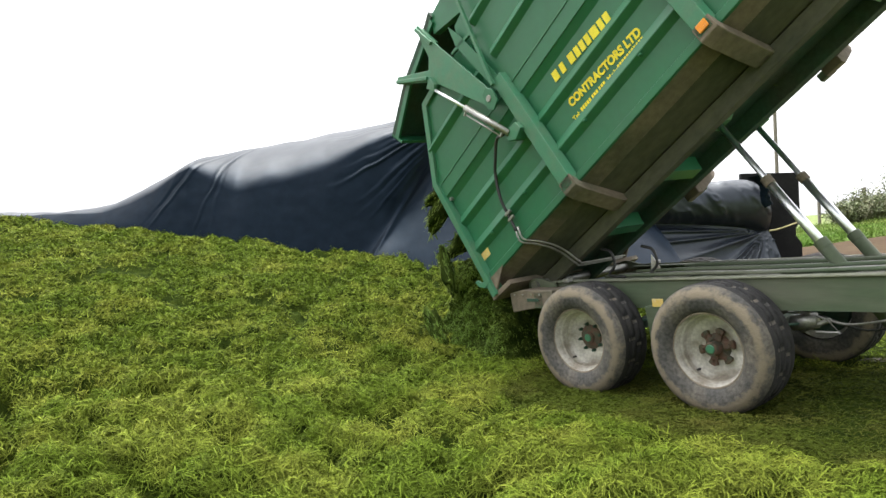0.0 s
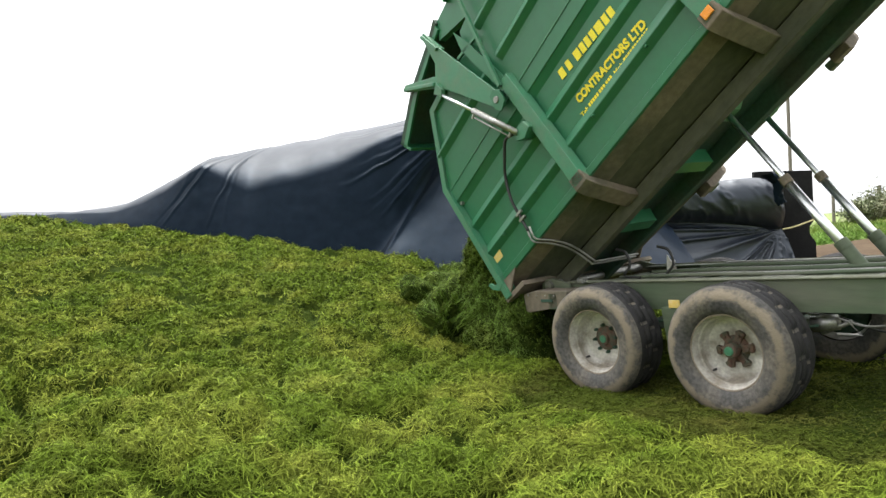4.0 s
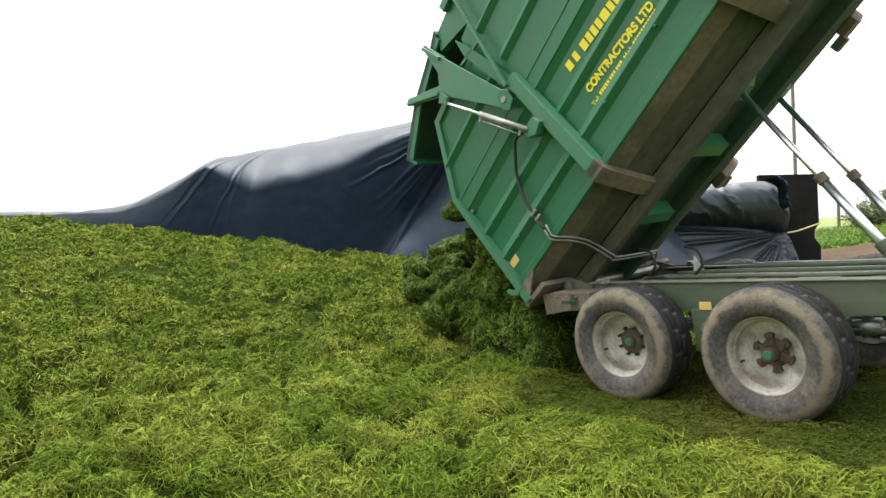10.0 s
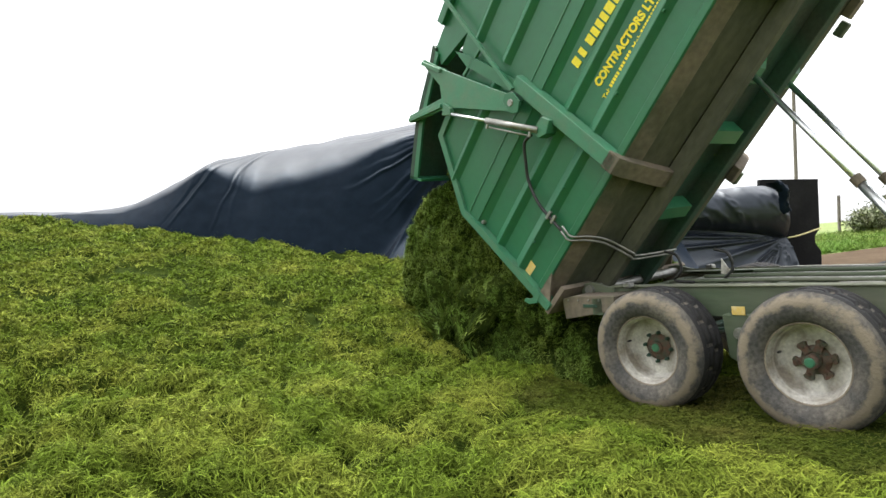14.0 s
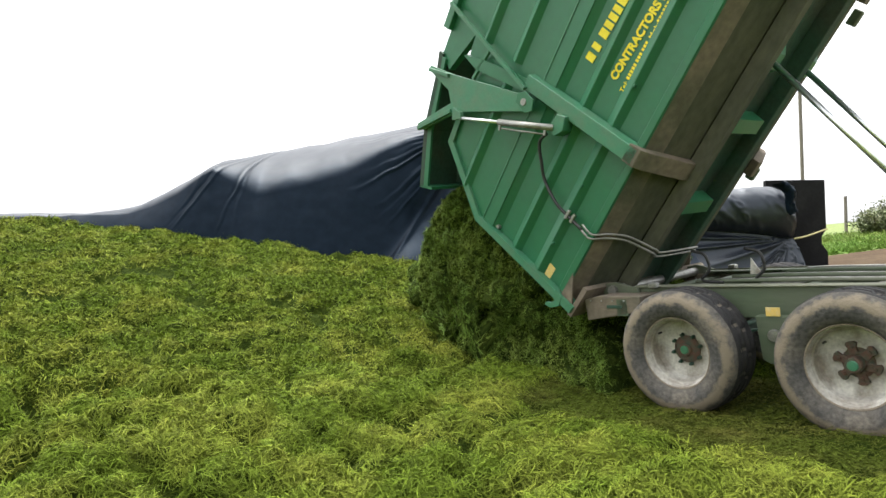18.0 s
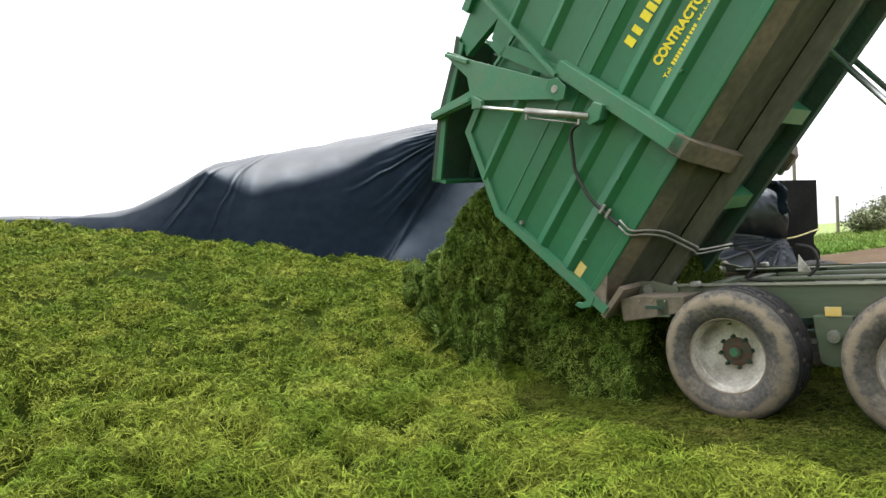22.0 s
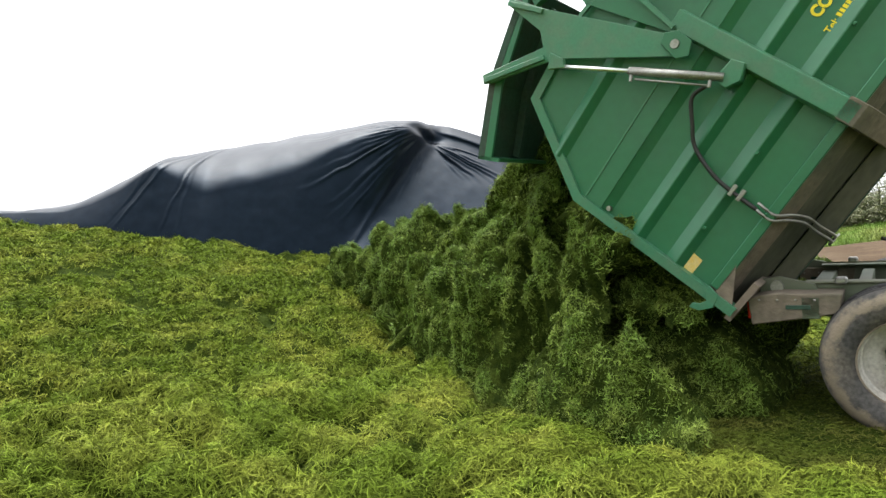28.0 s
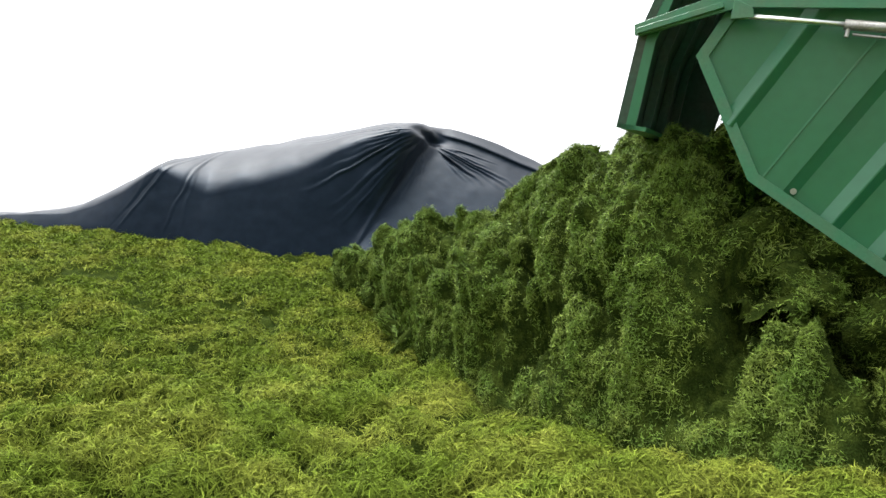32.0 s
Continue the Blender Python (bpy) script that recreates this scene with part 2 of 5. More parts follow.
def raw(name, verts, faces, mat, parent=None, smooth=False):
    me = bpy.data.meshes.new(name)
    v = np.asarray(verts, dtype=np.float32)
    f = np.asarray(faces, dtype=np.int32)
    n = f.shape[1]
    me.vertices.add(len(v))
    me.vertices.foreach_set("co", v.ravel())
    me.loops.add(f.size)
    me.loops.foreach_set("vertex_index", f.ravel())
    me.polygons.add(len(f))
    me.polygons.foreach_set("loop_start", np.arange(0, f.size, n, dtype=np.int32))
    me.update(calc_edges=True)
    me.materials.append(mat)
    if smooth:
        me.shade_smooth()
    ob = new(name, me)
    ob.parent = parent
    return ob


def box(bm, lo, hi, bevel=0.006):
    v = [bm.verts.new((x, y, z)) for z in (lo[2], hi[2]) for y in (lo[1], hi[1]) for x in (lo[0], hi[0])]
    for f in ((0, 2, 3, 1), (4, 5, 7, 6), (0, 1, 5, 4), (2, 6, 7, 3), (0, 4, 6, 2), (1, 3, 7, 5)):
        bm.faces.new([v[i] for i in f])
    if bevel:
        es = list({e for q in v for e in q.link_edges})
        bmesh.ops.bevel(bm, geom=es, offset=bevel, segments=1, affect="EDGES")
    return bm


def cube(lo, hi, bevel=0.006):
    return box(bmesh.new(), lo, hi, bevel)


def prism(profile, axis, lo, hi, bevel=0.0, bm=None):
    """A profile of (a, b) pairs drawn out along one axis: y profiles are (x, z), x profiles (y, z), z profiles (x, y)."""
    bm = bm or bmesh.new()
    def at(p, w):
        return {"y": (p[0], w, p[1]), "x": (w, p[0], p[1]), "z": (p[0], p[1], w)}[axis]
    a = [bm.verts.new(at(p, lo)) for p in profile]
    b = [bm.verts.new(at(p, hi)) for p in profile]
    n = len(profile)
    made = [bm.faces.new(a), bm.faces.new(b[::-1])]
    made += [bm.faces.new((a[i], b[i], b[(i + 1) % n], a[(i + 1) % n])) for i in range(n)]
    bmesh.ops.recalc_face_normals(bm, faces=made)
    if bevel:
        bmesh.ops.bevel(bm, geom=list({e for f in made for e in f.edges}), offset=bevel, segments=1, affect="EDGES")
    return bm


def lathe(profile, n=40, caps=True, bm=None):
    """A profile of (radius, along) turned about the y axis."""
    bm = bm or bmesh.new()
    rings = [[bm.verts.new((r * math.cos(2 * math.pi * i / n), a, r * math.sin(2 * math.pi * i / n))) for i in range(n)] for r, a in profile]
    for p, q in zip(rings, rings[1:]):
        for i in range(n):
            bm.faces.new((p[i], p[(i + 1) % n], q[(i + 1) % n], q[i]))
    for ring in (rings[0], rings[-1]) if caps else ():
        bm.faces.new(ring)
    bmesh.ops.recalc_face_normals(bm, faces=bm.faces)
    return bm


def tube(points, r, n=8, bm=None):
    bm = bm or bmesh.new()
    pts = [Vector(p) for p in points]
    rings = []
    for i, p in enumerate(pts):
        d = (pts[min(i + 1, len(pts) - 1)] - pts[max(i - 1, 0)]).normalized()
        q = d.to_track_quat("Z", "Y")
        rings.append([bm.verts.new(p + q @ Vector((r * math.cos(2 * math.pi * k / n), r * math.sin(2 * math.pi * k / n), 0))) for k in range(n)])
    for a, b in zip(rings, rings[1:]):
        for k in range(n):
            bm.faces.new((a[k], a[(k + 1) % n], b[(k + 1) % n], b[k]))
    bm.faces.new(rings[0][::-1])
    bm.faces.new(rings[-1])
    return bm


def bend(points, steps=6):
    """A smooth line through the points."""
    p = [Vector(q) for q in points]
    p = [2 * p[0] - p[1], *p, 2 * p[-1] - p[-2]]
    out = []
    for i in range(1, len(p) - 2):
        for k in range(steps):
            t = k / steps
            out.append(0.5 * (2 * p[i] + (p[i + 1] - p[i - 1]) * t + (2 * p[i - 1] - 5 * p[i] + 4 * p[i + 1] - p[i + 2]) * t * t
                              + (3 * p[i] - p[i - 1] - 3 * p[i + 1] + p[i + 2]) * t ** 3))
    return out + [p[-2]]


# ---- the ground ----
HD = (math.cos(PSI), math.sin(PSI))
LT = (-math.sin(PSI), math.cos(PSI))
RAMP = ((-60, 3.5), (-20, 3.2), (-14, 2.98), (-10.3, 2.79), (-8.85, 2.33), (-6.2, 1.38), (-4, 0.68), (-2, 0.22), (-1, 0.08), (0, 0.03), (60, 0.03))


def across(x, y):
    return (x - START[0]) * LT[0] + (y - START[1]) * LT[1]


def along(x, y):
    return (x - START[0]) * HD[0] + (y - START[1]) * HD[1]


def base_z(x, y):
    """The hillside: it rises evenly across the trailer's way and levels out far off."""
    c = across(x, y)
    c = c - 4 * np.logaddexp(0, (c - 47) / 4) + 4 * np.logaddexp(0, (-30 - c) / 4)
    return math.tan(CROSS) * c


def rolling(x, y, scale, seed, octaves=3):
    """Smooth value noise over arrays, about -1 to 1."""
    out, amp, tot = 0.0, 1.0, 0.0
    for o in range(octaves):
        u, v = np.asarray(x) / scale + seed * 17.3 + o * 5.1, np.asarray(y) / scale - seed * 9.7 + o * 3.3
        i, j = np.floor(u), np.floor(v)
        a, b = u - i, v - j
        a, b = a * a * (3 - 2 * a), b * b * (3 - 2 * b)
        def h(p, q):
            s = np.sin(p * 127.1 + q * 311.7 + seed * 74.7) * 43758.5453
            return 2 * (s - np.floor(s)) - 1
        out = out + amp * ((h(i, j) * (1 - a) + h(i + 1, j) * a) * (1 - b) + (h(i, j + 1) * (1 - a) + h(i + 1, j + 1) * a) * b)
        tot += amp
        amp *= 0.5
        scale *= 0.47
    return out / tot


def grass_z(x, y):
    """The top of the spread grass: a ramp that rises behind the trailer."""
    a = along(x, y)
    ramp = np.interp(a, [r[0] for r in RAMP], [r[1] for r in RAMP])
    ramp = ramp * np.clip((5.2 - across(x, y)) / 2.2, 0.04, 1)
    rough = np.interp(a, (-11, -7, -4, -2.0, -0.2, 8), (0.3, 0.42, 0.7, 1.0, 0.45, 0.3))
    side = np.interp(across(x, y), (-7, -4.2, -2.0, 0), (2.0, 1.75, 1.05, 0.38))
    rough = np.maximum(rough, side * np.interp(a, (-11, -7, -4, -2), (0.2, 0.33, 0.6, 0.9)))
    pressed = press(x, y)
    mud = np.clip((a - 0.2) / 0.8, 0, 1) * np.clip((across(x, y) + 0.45) / 0.5, 0, 1)
    return base_z(x, y) + ramp + (0.08 + rough * tufts(x, y)) * (1 - 0.9 * pressed) + pressed * 0.022 - mud * (0.022 + 0.06 * rolling(x, y, 0.9, 41))


def press(x, y):
    """Where the wheels have run and the grass lies flat."""
    return np.clip((along(x, y) + 1.1) / 1.0, 0, 1) * np.clip((across(x, y) + 1.5 + 0.25 * rolling(x, y, 0.8, 44)) / 1.1, 0, 1)


def cells(x, y, size, seed):
    """Rounded lumps of uneven height, packed side by side."""
    u, v = x / size, y / size
    i, j = np.floor(u), np.floor(v)
    best = np.full(np.shape(u), -1.0)
    for p in (-1, 0, 1):
        for q in (-1, 0, 1):
            a, b = i + p, j + q
            h = [np.sin(a * k1 + b * k2 + seed * k3) * 43758.5453 for k1, k2, k3 in ((127.1, 311.7, 74.7), (269.5, 183.3, 24.6), (113.5, 271.9, 124.6))]
            h = [k - np.floor(k) for k in h]
            d = ((u - a - h[0]) ** 2 + (v - b - h[1]) ** 2) / (0.55 + 0.45 * h[2])
            best = np.maximum(best, (0.35 + 0.65 * h[2]) - 1.1 * d)
    return best


def lumps(x, y):
    u, v = x + 0.22 * rolling(x, y, 0.6, 31), y + 0.22 * rolling(x, y, 0.6, 32)
    return 0.22 * cells(u * 0.85, v * 1.2, 0.62, 2) + 0.19 * cells(u * 0.8 + 0.07 * rolling(x, y, 0.2, 33), v, 0.23, 5)


def tufts(x, y):
    """Lumps and tufts of the loose grass."""
    return 0.10 * rolling(x, y, 1.6, 1, 2) + lumps(x, y) + 0.03 * cells(x, y, 0.08, 8) - 0.09


def sheet(name, xs, ys, zf, mat, smooth=True):
    X, Y = np.meshgrid(xs, ys)
    v = np.stack([X, Y, zf(X, Y)], -1).reshape(-1, 3)
    nx, ny = len(xs), len(ys)
    i = (np.arange(ny - 1)[:, None] * nx + np.arange(nx - 1)[None]).ravel()
    return raw(name, v, np.stack([i, i + 1, i + nx + 1, i + nx], 1), mat, smooth=smooth)


def spaced(near, far, n):
    """Even steps near the middle that widen outwards."""
    t = np.linspace(-1, 1, n)
    return near * t * 4 + np.sign(t) * far * np.abs(t) ** 7


def hollow(x, y):
    """How far the soil lies lower under the thick grass."""
    c, a = across(x, y), along(x, y)
    within = np.clip((x + 13.5) / 1.0, 0, 1) * np.clip((6.0 - x) / 1.0, 0, 1) * np.clip((y + 3.6) / 1.0, 0, 1) * np.clip((12.6 - y) / 1.0, 0, 1)
    return 0.6 * within * np.maximum(np.clip((-1.3 - c) / 0.8, 0, 1), np.clip((-1.2 - a) / 0.8, 0, 1))


def build_ground():
    g = sheet("ground", spaced(14, 3900, 161), spaced(14, 3900, 161) + 10, lambda x, y: base_z(x, y) - 0.05 + 0.05 * rolling(x, y, 2.3, 5) - hollow(x, y), FIELD)
    tagged(g, "green pasture on a hillside that rises behind the yard", "ground", kind="structure")
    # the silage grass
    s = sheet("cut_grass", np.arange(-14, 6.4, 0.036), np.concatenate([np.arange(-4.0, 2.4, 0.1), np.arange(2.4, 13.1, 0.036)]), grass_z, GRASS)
    tagged(s, "thick carpet of freshly cut chopped green grass", "cut grass", kind="stuff")
    yd = sheet("yard", np.arange(-4, 10, 0.12), np.arange(-4.0, 14, 0.12), lambda x, y: base_z(x, y) + 0.012 + 0.01 * rolling(x, y, 0.4, 51) - hollow(x, y), MUDDY)
    tagged(yd, "dark wet earth yard under the trailer", "yard", kind="structure")
    t = sheet("track", np.arange(4.0, 44, 0.5), np.linspace(0, 1, 14), lambda x, v: x * 0, EARTH)
    co = np.empty(len(t.data.vertices) * 3)
    t.data.vertices.foreach_get("co", co)
    co = co.reshape(-1, 3)
    co[:, 1] = 12.6 + co[:, 1] * (5.0 + 0.07 * co[:, 0] + 0.35 * rolling(co[:, 0], co[:, 0] * 0, 2.1, 12))
    co[:, 2] = base_z(co[:, 0], co[:, 1]) + 0.07 + 0.03 * rolling(co[:, 0], co[:, 1], 0.9, 13)
    t.data.vertices.foreach_set("co", co.ravel())
    tagged(t, "rutted brown earth farm track beside the yard", "track", kind="structure")


def strands(name, pts, length, width, rng, lift=(-0.15, 0.75), mat=None, normal=None):
    """Loose bent grass strands, two quads each, at the points given."""
    n = len(pts)
    az = rng.uniform(0, 2 * np.pi, n)
    el = rng.uniform(*lift, n)
    L = rng.uniform(*length, n)
    w = np.broadcast_to(width, n) * rng.uniform(0.7, 1.3, n)
    d = np.stack([np.cos(az) * np.cos(el), np.sin(az) * np.cos(el), np.sin(el)], 1)
    if normal is not None:
        d = d + normal * rng.uniform(0.0, 0.9, n)[:, None]
        d /= np.linalg.norm(d, axis=1)[:, None]
    side = np.cross(d, rng.normal(size=(n, 3)))
    side /= np.linalg.norm(side, axis=1)[:, None] + 1e-9
    droop = rng.normal(size=(n, 3)) * 0.35
    droop[:, 2] -= 0.35
    p0, p1 = pts, pts + d * (L * 0.5)[:, None]
    p2 = p1 + (d + droop) * (L * 0.5)[:, None]
    s = side * w[:, None] * 0.5
    V = np.stack([p0 - s, p0 + s, p1 + s, p1 - s, p2 + s * 0.3, p2 - s * 0.3], 1).reshape(-1, 3)
    b = np.arange(n)[:, None] * 6
    F = np.concatenate([b + np.array([0, 1, 2, 3]), b + np.array([3, 2, 4, 5])], 1).reshape(-1, 4)
    return V, F


def tufted(centres, normals, each, spread, length, width, rng, rise=(0.0, 0.7), loose=0.55):
    """Strands in tufts that lie the same way, one quad each."""
    n = len(centres)
    way = rng.normal(size=(n, 3))
    way -= normals * (way * normals).sum(1)[:, None]
    way /= np.linalg.norm(way, axis=1)[:, None] + 1e-9
    k = np.repeat(np.arange(n), each)
    m = len(k)
    sp = np.broadcast_to(spread, n)[k]
    off = rng.normal(size=(m, 3)) * sp[:, None]
    off -= normals[k] * (off * normals[k]).sum(1)[:, None]
    dome = np.clip(1 - (np.linalg.norm(off, axis=1) / (sp * 2.2)) ** 2, 0, 1)
    p = centres[k] + off + normals[k] * (dome * sp * 0.6 - 0.01)[:, None]
    d = way[k] + rng.normal(size=(m, 3)) * loose + normals[k] * rng.uniform(*rise, m)[:, None]
    d /= np.linalg.norm(d, axis=1)[:, None]
    side = np.cross(d, normals[k] + rng.normal(size=(m, 3)) * 0.6)
    side /= np.linalg.norm(side, axis=1)[:, None] + 1e-9
    L = rng.uniform(*length, m)[:, None]
    s = side * (np.broadcast_to(width, n)[k] * rng.uniform(0.6, 1.3, m))[:, None] * 0.5
    q = p + d * L - normals[k] * L * 0.25
    return np.stack([p - s, p + s, q + s * 0.35, q - s * 0.35], 1).reshape(-1, 3), np.arange(m * 4).reshape(-1, 4)


def ground_normal(x, y, e=0.05):
    n = np.stack([(grass_z(x - e, y) - grass_z(x + e, y)) / (2 * e), (grass_z(x, y - e) - grass_z(x, y + e)) / (2 * e), np.ones_like(x)], 1)
    return n / np.linalg.norm(n, axis=1)[:, None]


def draped(centres, normals, each, spread, length, width, rng, rise, loose):
    """Strands in combed tufts, each bent over once so that its tip hangs."""
    n = len(centres)
    way = rng.normal(size=(n, 3))
    way -= normals * (way * normals).sum(1)[:, None]
    way /= np.linalg.norm(way, axis=1)[:, None] + 1e-9
    k = np.repeat(np.arange(n), each)
    m = len(k)
    sp = np.broadcast_to(spread, n)[k]
    off = rng.normal(size=(m, 3)) * sp[:, None]
    off -= normals[k] * (off * normals[k]).sum(1)[:, None]
    p = centres[k] + off + normals[k] * (rng.uniform(-0.012, 0.03, m))[:, None]
    d = way[k] + rng.normal(size=(m, 3)) * loose
    d -= normals[k] * (d * normals[k]).sum(1)[:, None]
    d /= np.linalg.norm(d, axis=1)[:, None] + 1e-9
    side = np.cross(d, normals[k] + rng.normal(size=(m, 3)) * 0.45)
    side /= np.linalg.norm(side, axis=1)[:, None] + 1e-9
    L = (rng.uniform(*length, m) * 0.5)[:, None]
    s = side * (np.broadcast_to(width, n)[k] * rng.uniform(0.6, 1.3, m))[:, None] * 0.5
    up = rng.uniform(*rise, m)[:, None]
    q = p + L * (d + normals[k] * up)
    e = q + L * (d + rng.normal(size=(m, 3)) * 0.35 - normals[k] * (0.25 + up * 0.8))
    V = np.stack([p - s * 0.7, p + s * 0.7, q + s, q - s, e + s * 0.25, e - s * 0.25], 1).reshape(-1, 3)
    b = np.arange(m)[:, None] * 6
    return V, np.concatenate([b + np.array([0, 1, 2, 3]), b + np.array([3, 2, 4, 5])], 1).reshape(-1, 4)


LOW = 0.105


def build_strands():
    rng = np.random.default_rng(4)
    n = 112000
    u = rng.uniform(0, 1, n)
    d = (2.7 ** 0.5 + u * (14.5 ** 0.5 - 2.7 ** 0.5)) ** 2
    a = rng.uniform(-0.72, 0.75, n)
    x, y = d * np.sin(a), d * np.cos(a)
    flat = press(x, y)
    keep = (y < 13.1) & ((along(x, y) < 0.3) | (across(x, y) < -0.35) | (rng.uniform(0, 1, n) < np.interp(along(x, y), (0.5, 2.5), (0.55, 0.2))))
    # few strands in hollows, so the dark base shows there as painted shade
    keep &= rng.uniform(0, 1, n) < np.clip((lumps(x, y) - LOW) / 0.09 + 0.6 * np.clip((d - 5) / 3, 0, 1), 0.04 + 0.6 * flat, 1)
    x, y, d, flat = x[keep], y[keep], d[keep], flat[keep]
    nn = ground_normal(x, y)
    c = np.stack([x, y, grass_z(x, y)], 1)
    near = d < 7.0
    for sel, name in ((near & (flat < 0.5), "grass_strands"), (near & (flat >= 0.5), "trodden_strands"), (~near, "far_grass_strands")):
        if name == "grass_strands":
            V, F = draped(c[sel], nn[sel], 10, 0.028, (0.05, 0.12), 0.0060 * np.maximum(1, d[sel] / 5), rng, (0.0, 0.5), 0.55)
        elif name == "trodden_strands":
            V, F = draped(c[sel], nn[sel], 10, 0.050, (0.03, 0.075), 0.0054 * np.maximum(1, d[sel] / 5), rng, (0.0, 0.35), 1.4)
        else:
            V, F = tufted(c[sel], nn[sel], 11, 0.026 * d[sel] / 6, (0.04, 0.09), 0.0058 * d[sel] / 4.5, rng, (0.0, 0.14), 0.6)
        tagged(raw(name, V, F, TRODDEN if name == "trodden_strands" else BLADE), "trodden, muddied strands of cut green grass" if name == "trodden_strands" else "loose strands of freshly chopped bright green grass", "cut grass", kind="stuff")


build_ground()
build_strands()


# ---- black sheeted clamps ----
def build_clamp():
    """A long mound under black plastic sheet: a steep side with a sloping shoulder, drawn together by a tie at its top."""
    xs, qs = np.linspace(-12.5, 4.6, 700), 1 - (1 - np.linspace(0, 1, 170)) ** 1.7
    bell = np.exp(-np.linspace(-2.2, 2.2, 15) ** 2)

    def line(px, pz):
        y = np.interp(xs, px, pz)
        return np.convolve(np.pad(y, 7, "edge"), bell / bell.sum(), "valid")

    crest = line((-12.5, -8.4, -7.0, -6.5, -6.0, -5.4, -5.0, -4.15, -2.85, -1.4, -0.7, -0.35, 0.3, 0.95, 2.05, 2.8, 3.3, 4.6),
                 (2.63, 2.67, 2.72, 2.84, 3.12, 3.58, 3.77, 4.08, 4.30, 4.60, 4.70, 4.78, 4.74, 4.64, 4.31, 3.95, 3.68, 2.6))
    brink = line((-12.5, -7.0, -6.2, -5.4, -4.6, -3.7, -3.0, -2.1, -1.25, -0.2, 0.6, 4.6), (2.5, 2.55, 2.6, 3.05, 3.35, 2.80, 2.95, 3.19, 3.70, 4.05, 4.1, 2.4))
    feet = np.minimum(base_z(xs, xs * 0 + 12.0) + np.interp(along(xs, 12.0), [r[0] for r in RAMP], [r[1] for r in RAMP]) - 0.5, crest - 0.5)
    X, Q = np.meshgrid(xs, qs, indexing="ij")
    # the brink stays under the line of the crest where the mound ends
    brink = np.where(xs < -3.6, np.minimum(brink, 0.95 + (np.interp(xs * 1.145, xs, crest) - 0.98) / 1.145), brink)
    C, B, F = crest[:, None], np.maximum(brink, feet + 0.2)[:, None], feet[:, None]
    Z = F + (C - F) * Q
    wall = 12.0 + 0.42 * np.clip((Z - F) / (B - F), 0, 1) ** 1.5
    rise = np.clip((Z - B) / np.maximum(C - B, 0.05), 0, 1)
    steep = wall + 2.05 * (0.16 * rise + 0.84 * rise ** 1.9)
    slope = 11.25 + 3.1 * (0.84 * Q + 0.16 * Q ** 3)
    # the second sheet begins at a slanting overlap and lies flatter
    over = 1 / (1 + np.exp(-(X - 0.25 + 0.55 * (4.0 - Z)) / 0.09))
    Y = steep * (1 - over) + np.minimum(slope, steep + 1.5) * over - 0.05 * np.exp(-((X - 0.25 + 0.55 * (4.0 - Z)) / 0.05) ** 2)
    # folds that run out from the tie
    rng = np.random.default_rng(5)
    tx, tz = 0.42, 4.22
    dx, dz = X - tx, Z - tz
    wave = 0.05 * rolling(X, Z, 0.5, 24, 2)
    for lo, hi, n, reach, amp in ((3.05, 4.15, 34, (0.9, 2.9), 0.055), (4.2, 4.6, 5, (0.8, 2.0), 0.03), (5.35, 6.05, 9, (0.8, 2.6), 0.085)):
        for k in range(n):
            g = lo + (hi - lo) * (k + rng.uniform(0.2, 0.8)) / n
            e = np.array((math.cos(g), math.sin(g)))
            far = dx * e[0] + dz * e[1]
            off = -dx * e[1] + dz * e[0] + wave * np.clip(far, 0, 2) * 0.8
            start, R = rng.uniform(0.15, 0.7), rng.uniform(*reach)
            w = 0.008 + 0.012 * np.clip(far, 0, 3) * rng.uniform(0.7, 1.3)
            body_of = np.clip((far - start) / 0.3, 0, 1) * np.clip((R - far) / (0.6 * R), 0, 1)
            Y = Y - rng.uniform(0.35, 1.0) * amp * body_of * (np.exp(-(off / w) ** 2) - 0.5 * np.exp(-((off + 1.6 * w) / (1.3 * w)) ** 2))
    # the sheet's loose edge along the top of the end
    edge = 4.52 - 0.29 * np.clip(X - 0.4, 0, 4) - 0.04 * np.clip(X - 0.4, 0, 4) ** 2
    Y = Y - 0.13 * np.clip((X - 0.5) / 0.5, 0, 1) / (1 + np.exp(-(Z - edge) / 0.02)) * np.exp(-np.clip(Z - edge, 0, 2) / 0.3)
    # seams and pleats near the other end
    for x0, lean, w, a in ((-3.86, 0.24, 0.025, 0.035), (-3.94, 0.18, 0.03, -0.02), (-4.05, 0.62, 0.025, 0.02), (-4.12, 0.66, 0.03, -0.012), (-4.5, 0.4, 0.04, 0.006), (-3.92, 0.05, 0.022, 0.014)):
        m = X - x0 + lean * (3.9 - Z) + 0.05 * rolling(Z, X * 0 + x0, 0.4, 25, 2)
        Y = Y - a * np.exp(-(m / w) ** 2) * np.clip((Z - 2.0) / 0.5, 0, 1)
    Y = Y + 0.06 * rolling(X, Z, 1.7, 26, 2) + 0.012 * rolling(X, Z, 0.35, 27, 2) * np.clip((X + 7) / 1, 0.3, 1)
    pinch = np.exp(-((dx / 0.30) ** 2 + (dz / 0.10) ** 2))
    Y, Z = Y + 0.22 * pinch, Z - 0.03 * pinch + 0.012 * np.sin(X * 5.3 + np.sin(X * 2.1)) * Q
    # tail: loose sheet with a ragged crest
    tail = np.clip((-6.6 - X) / 0.5, 0, 1)
    Z = Z + tail * 0.035 * rolling(X, Y, 0.5, 28, 2)
    back = np.stack([X[:, -1], Y[:, -1] + 2.4, F[:, 0] - 0.2], -1)[:, None]
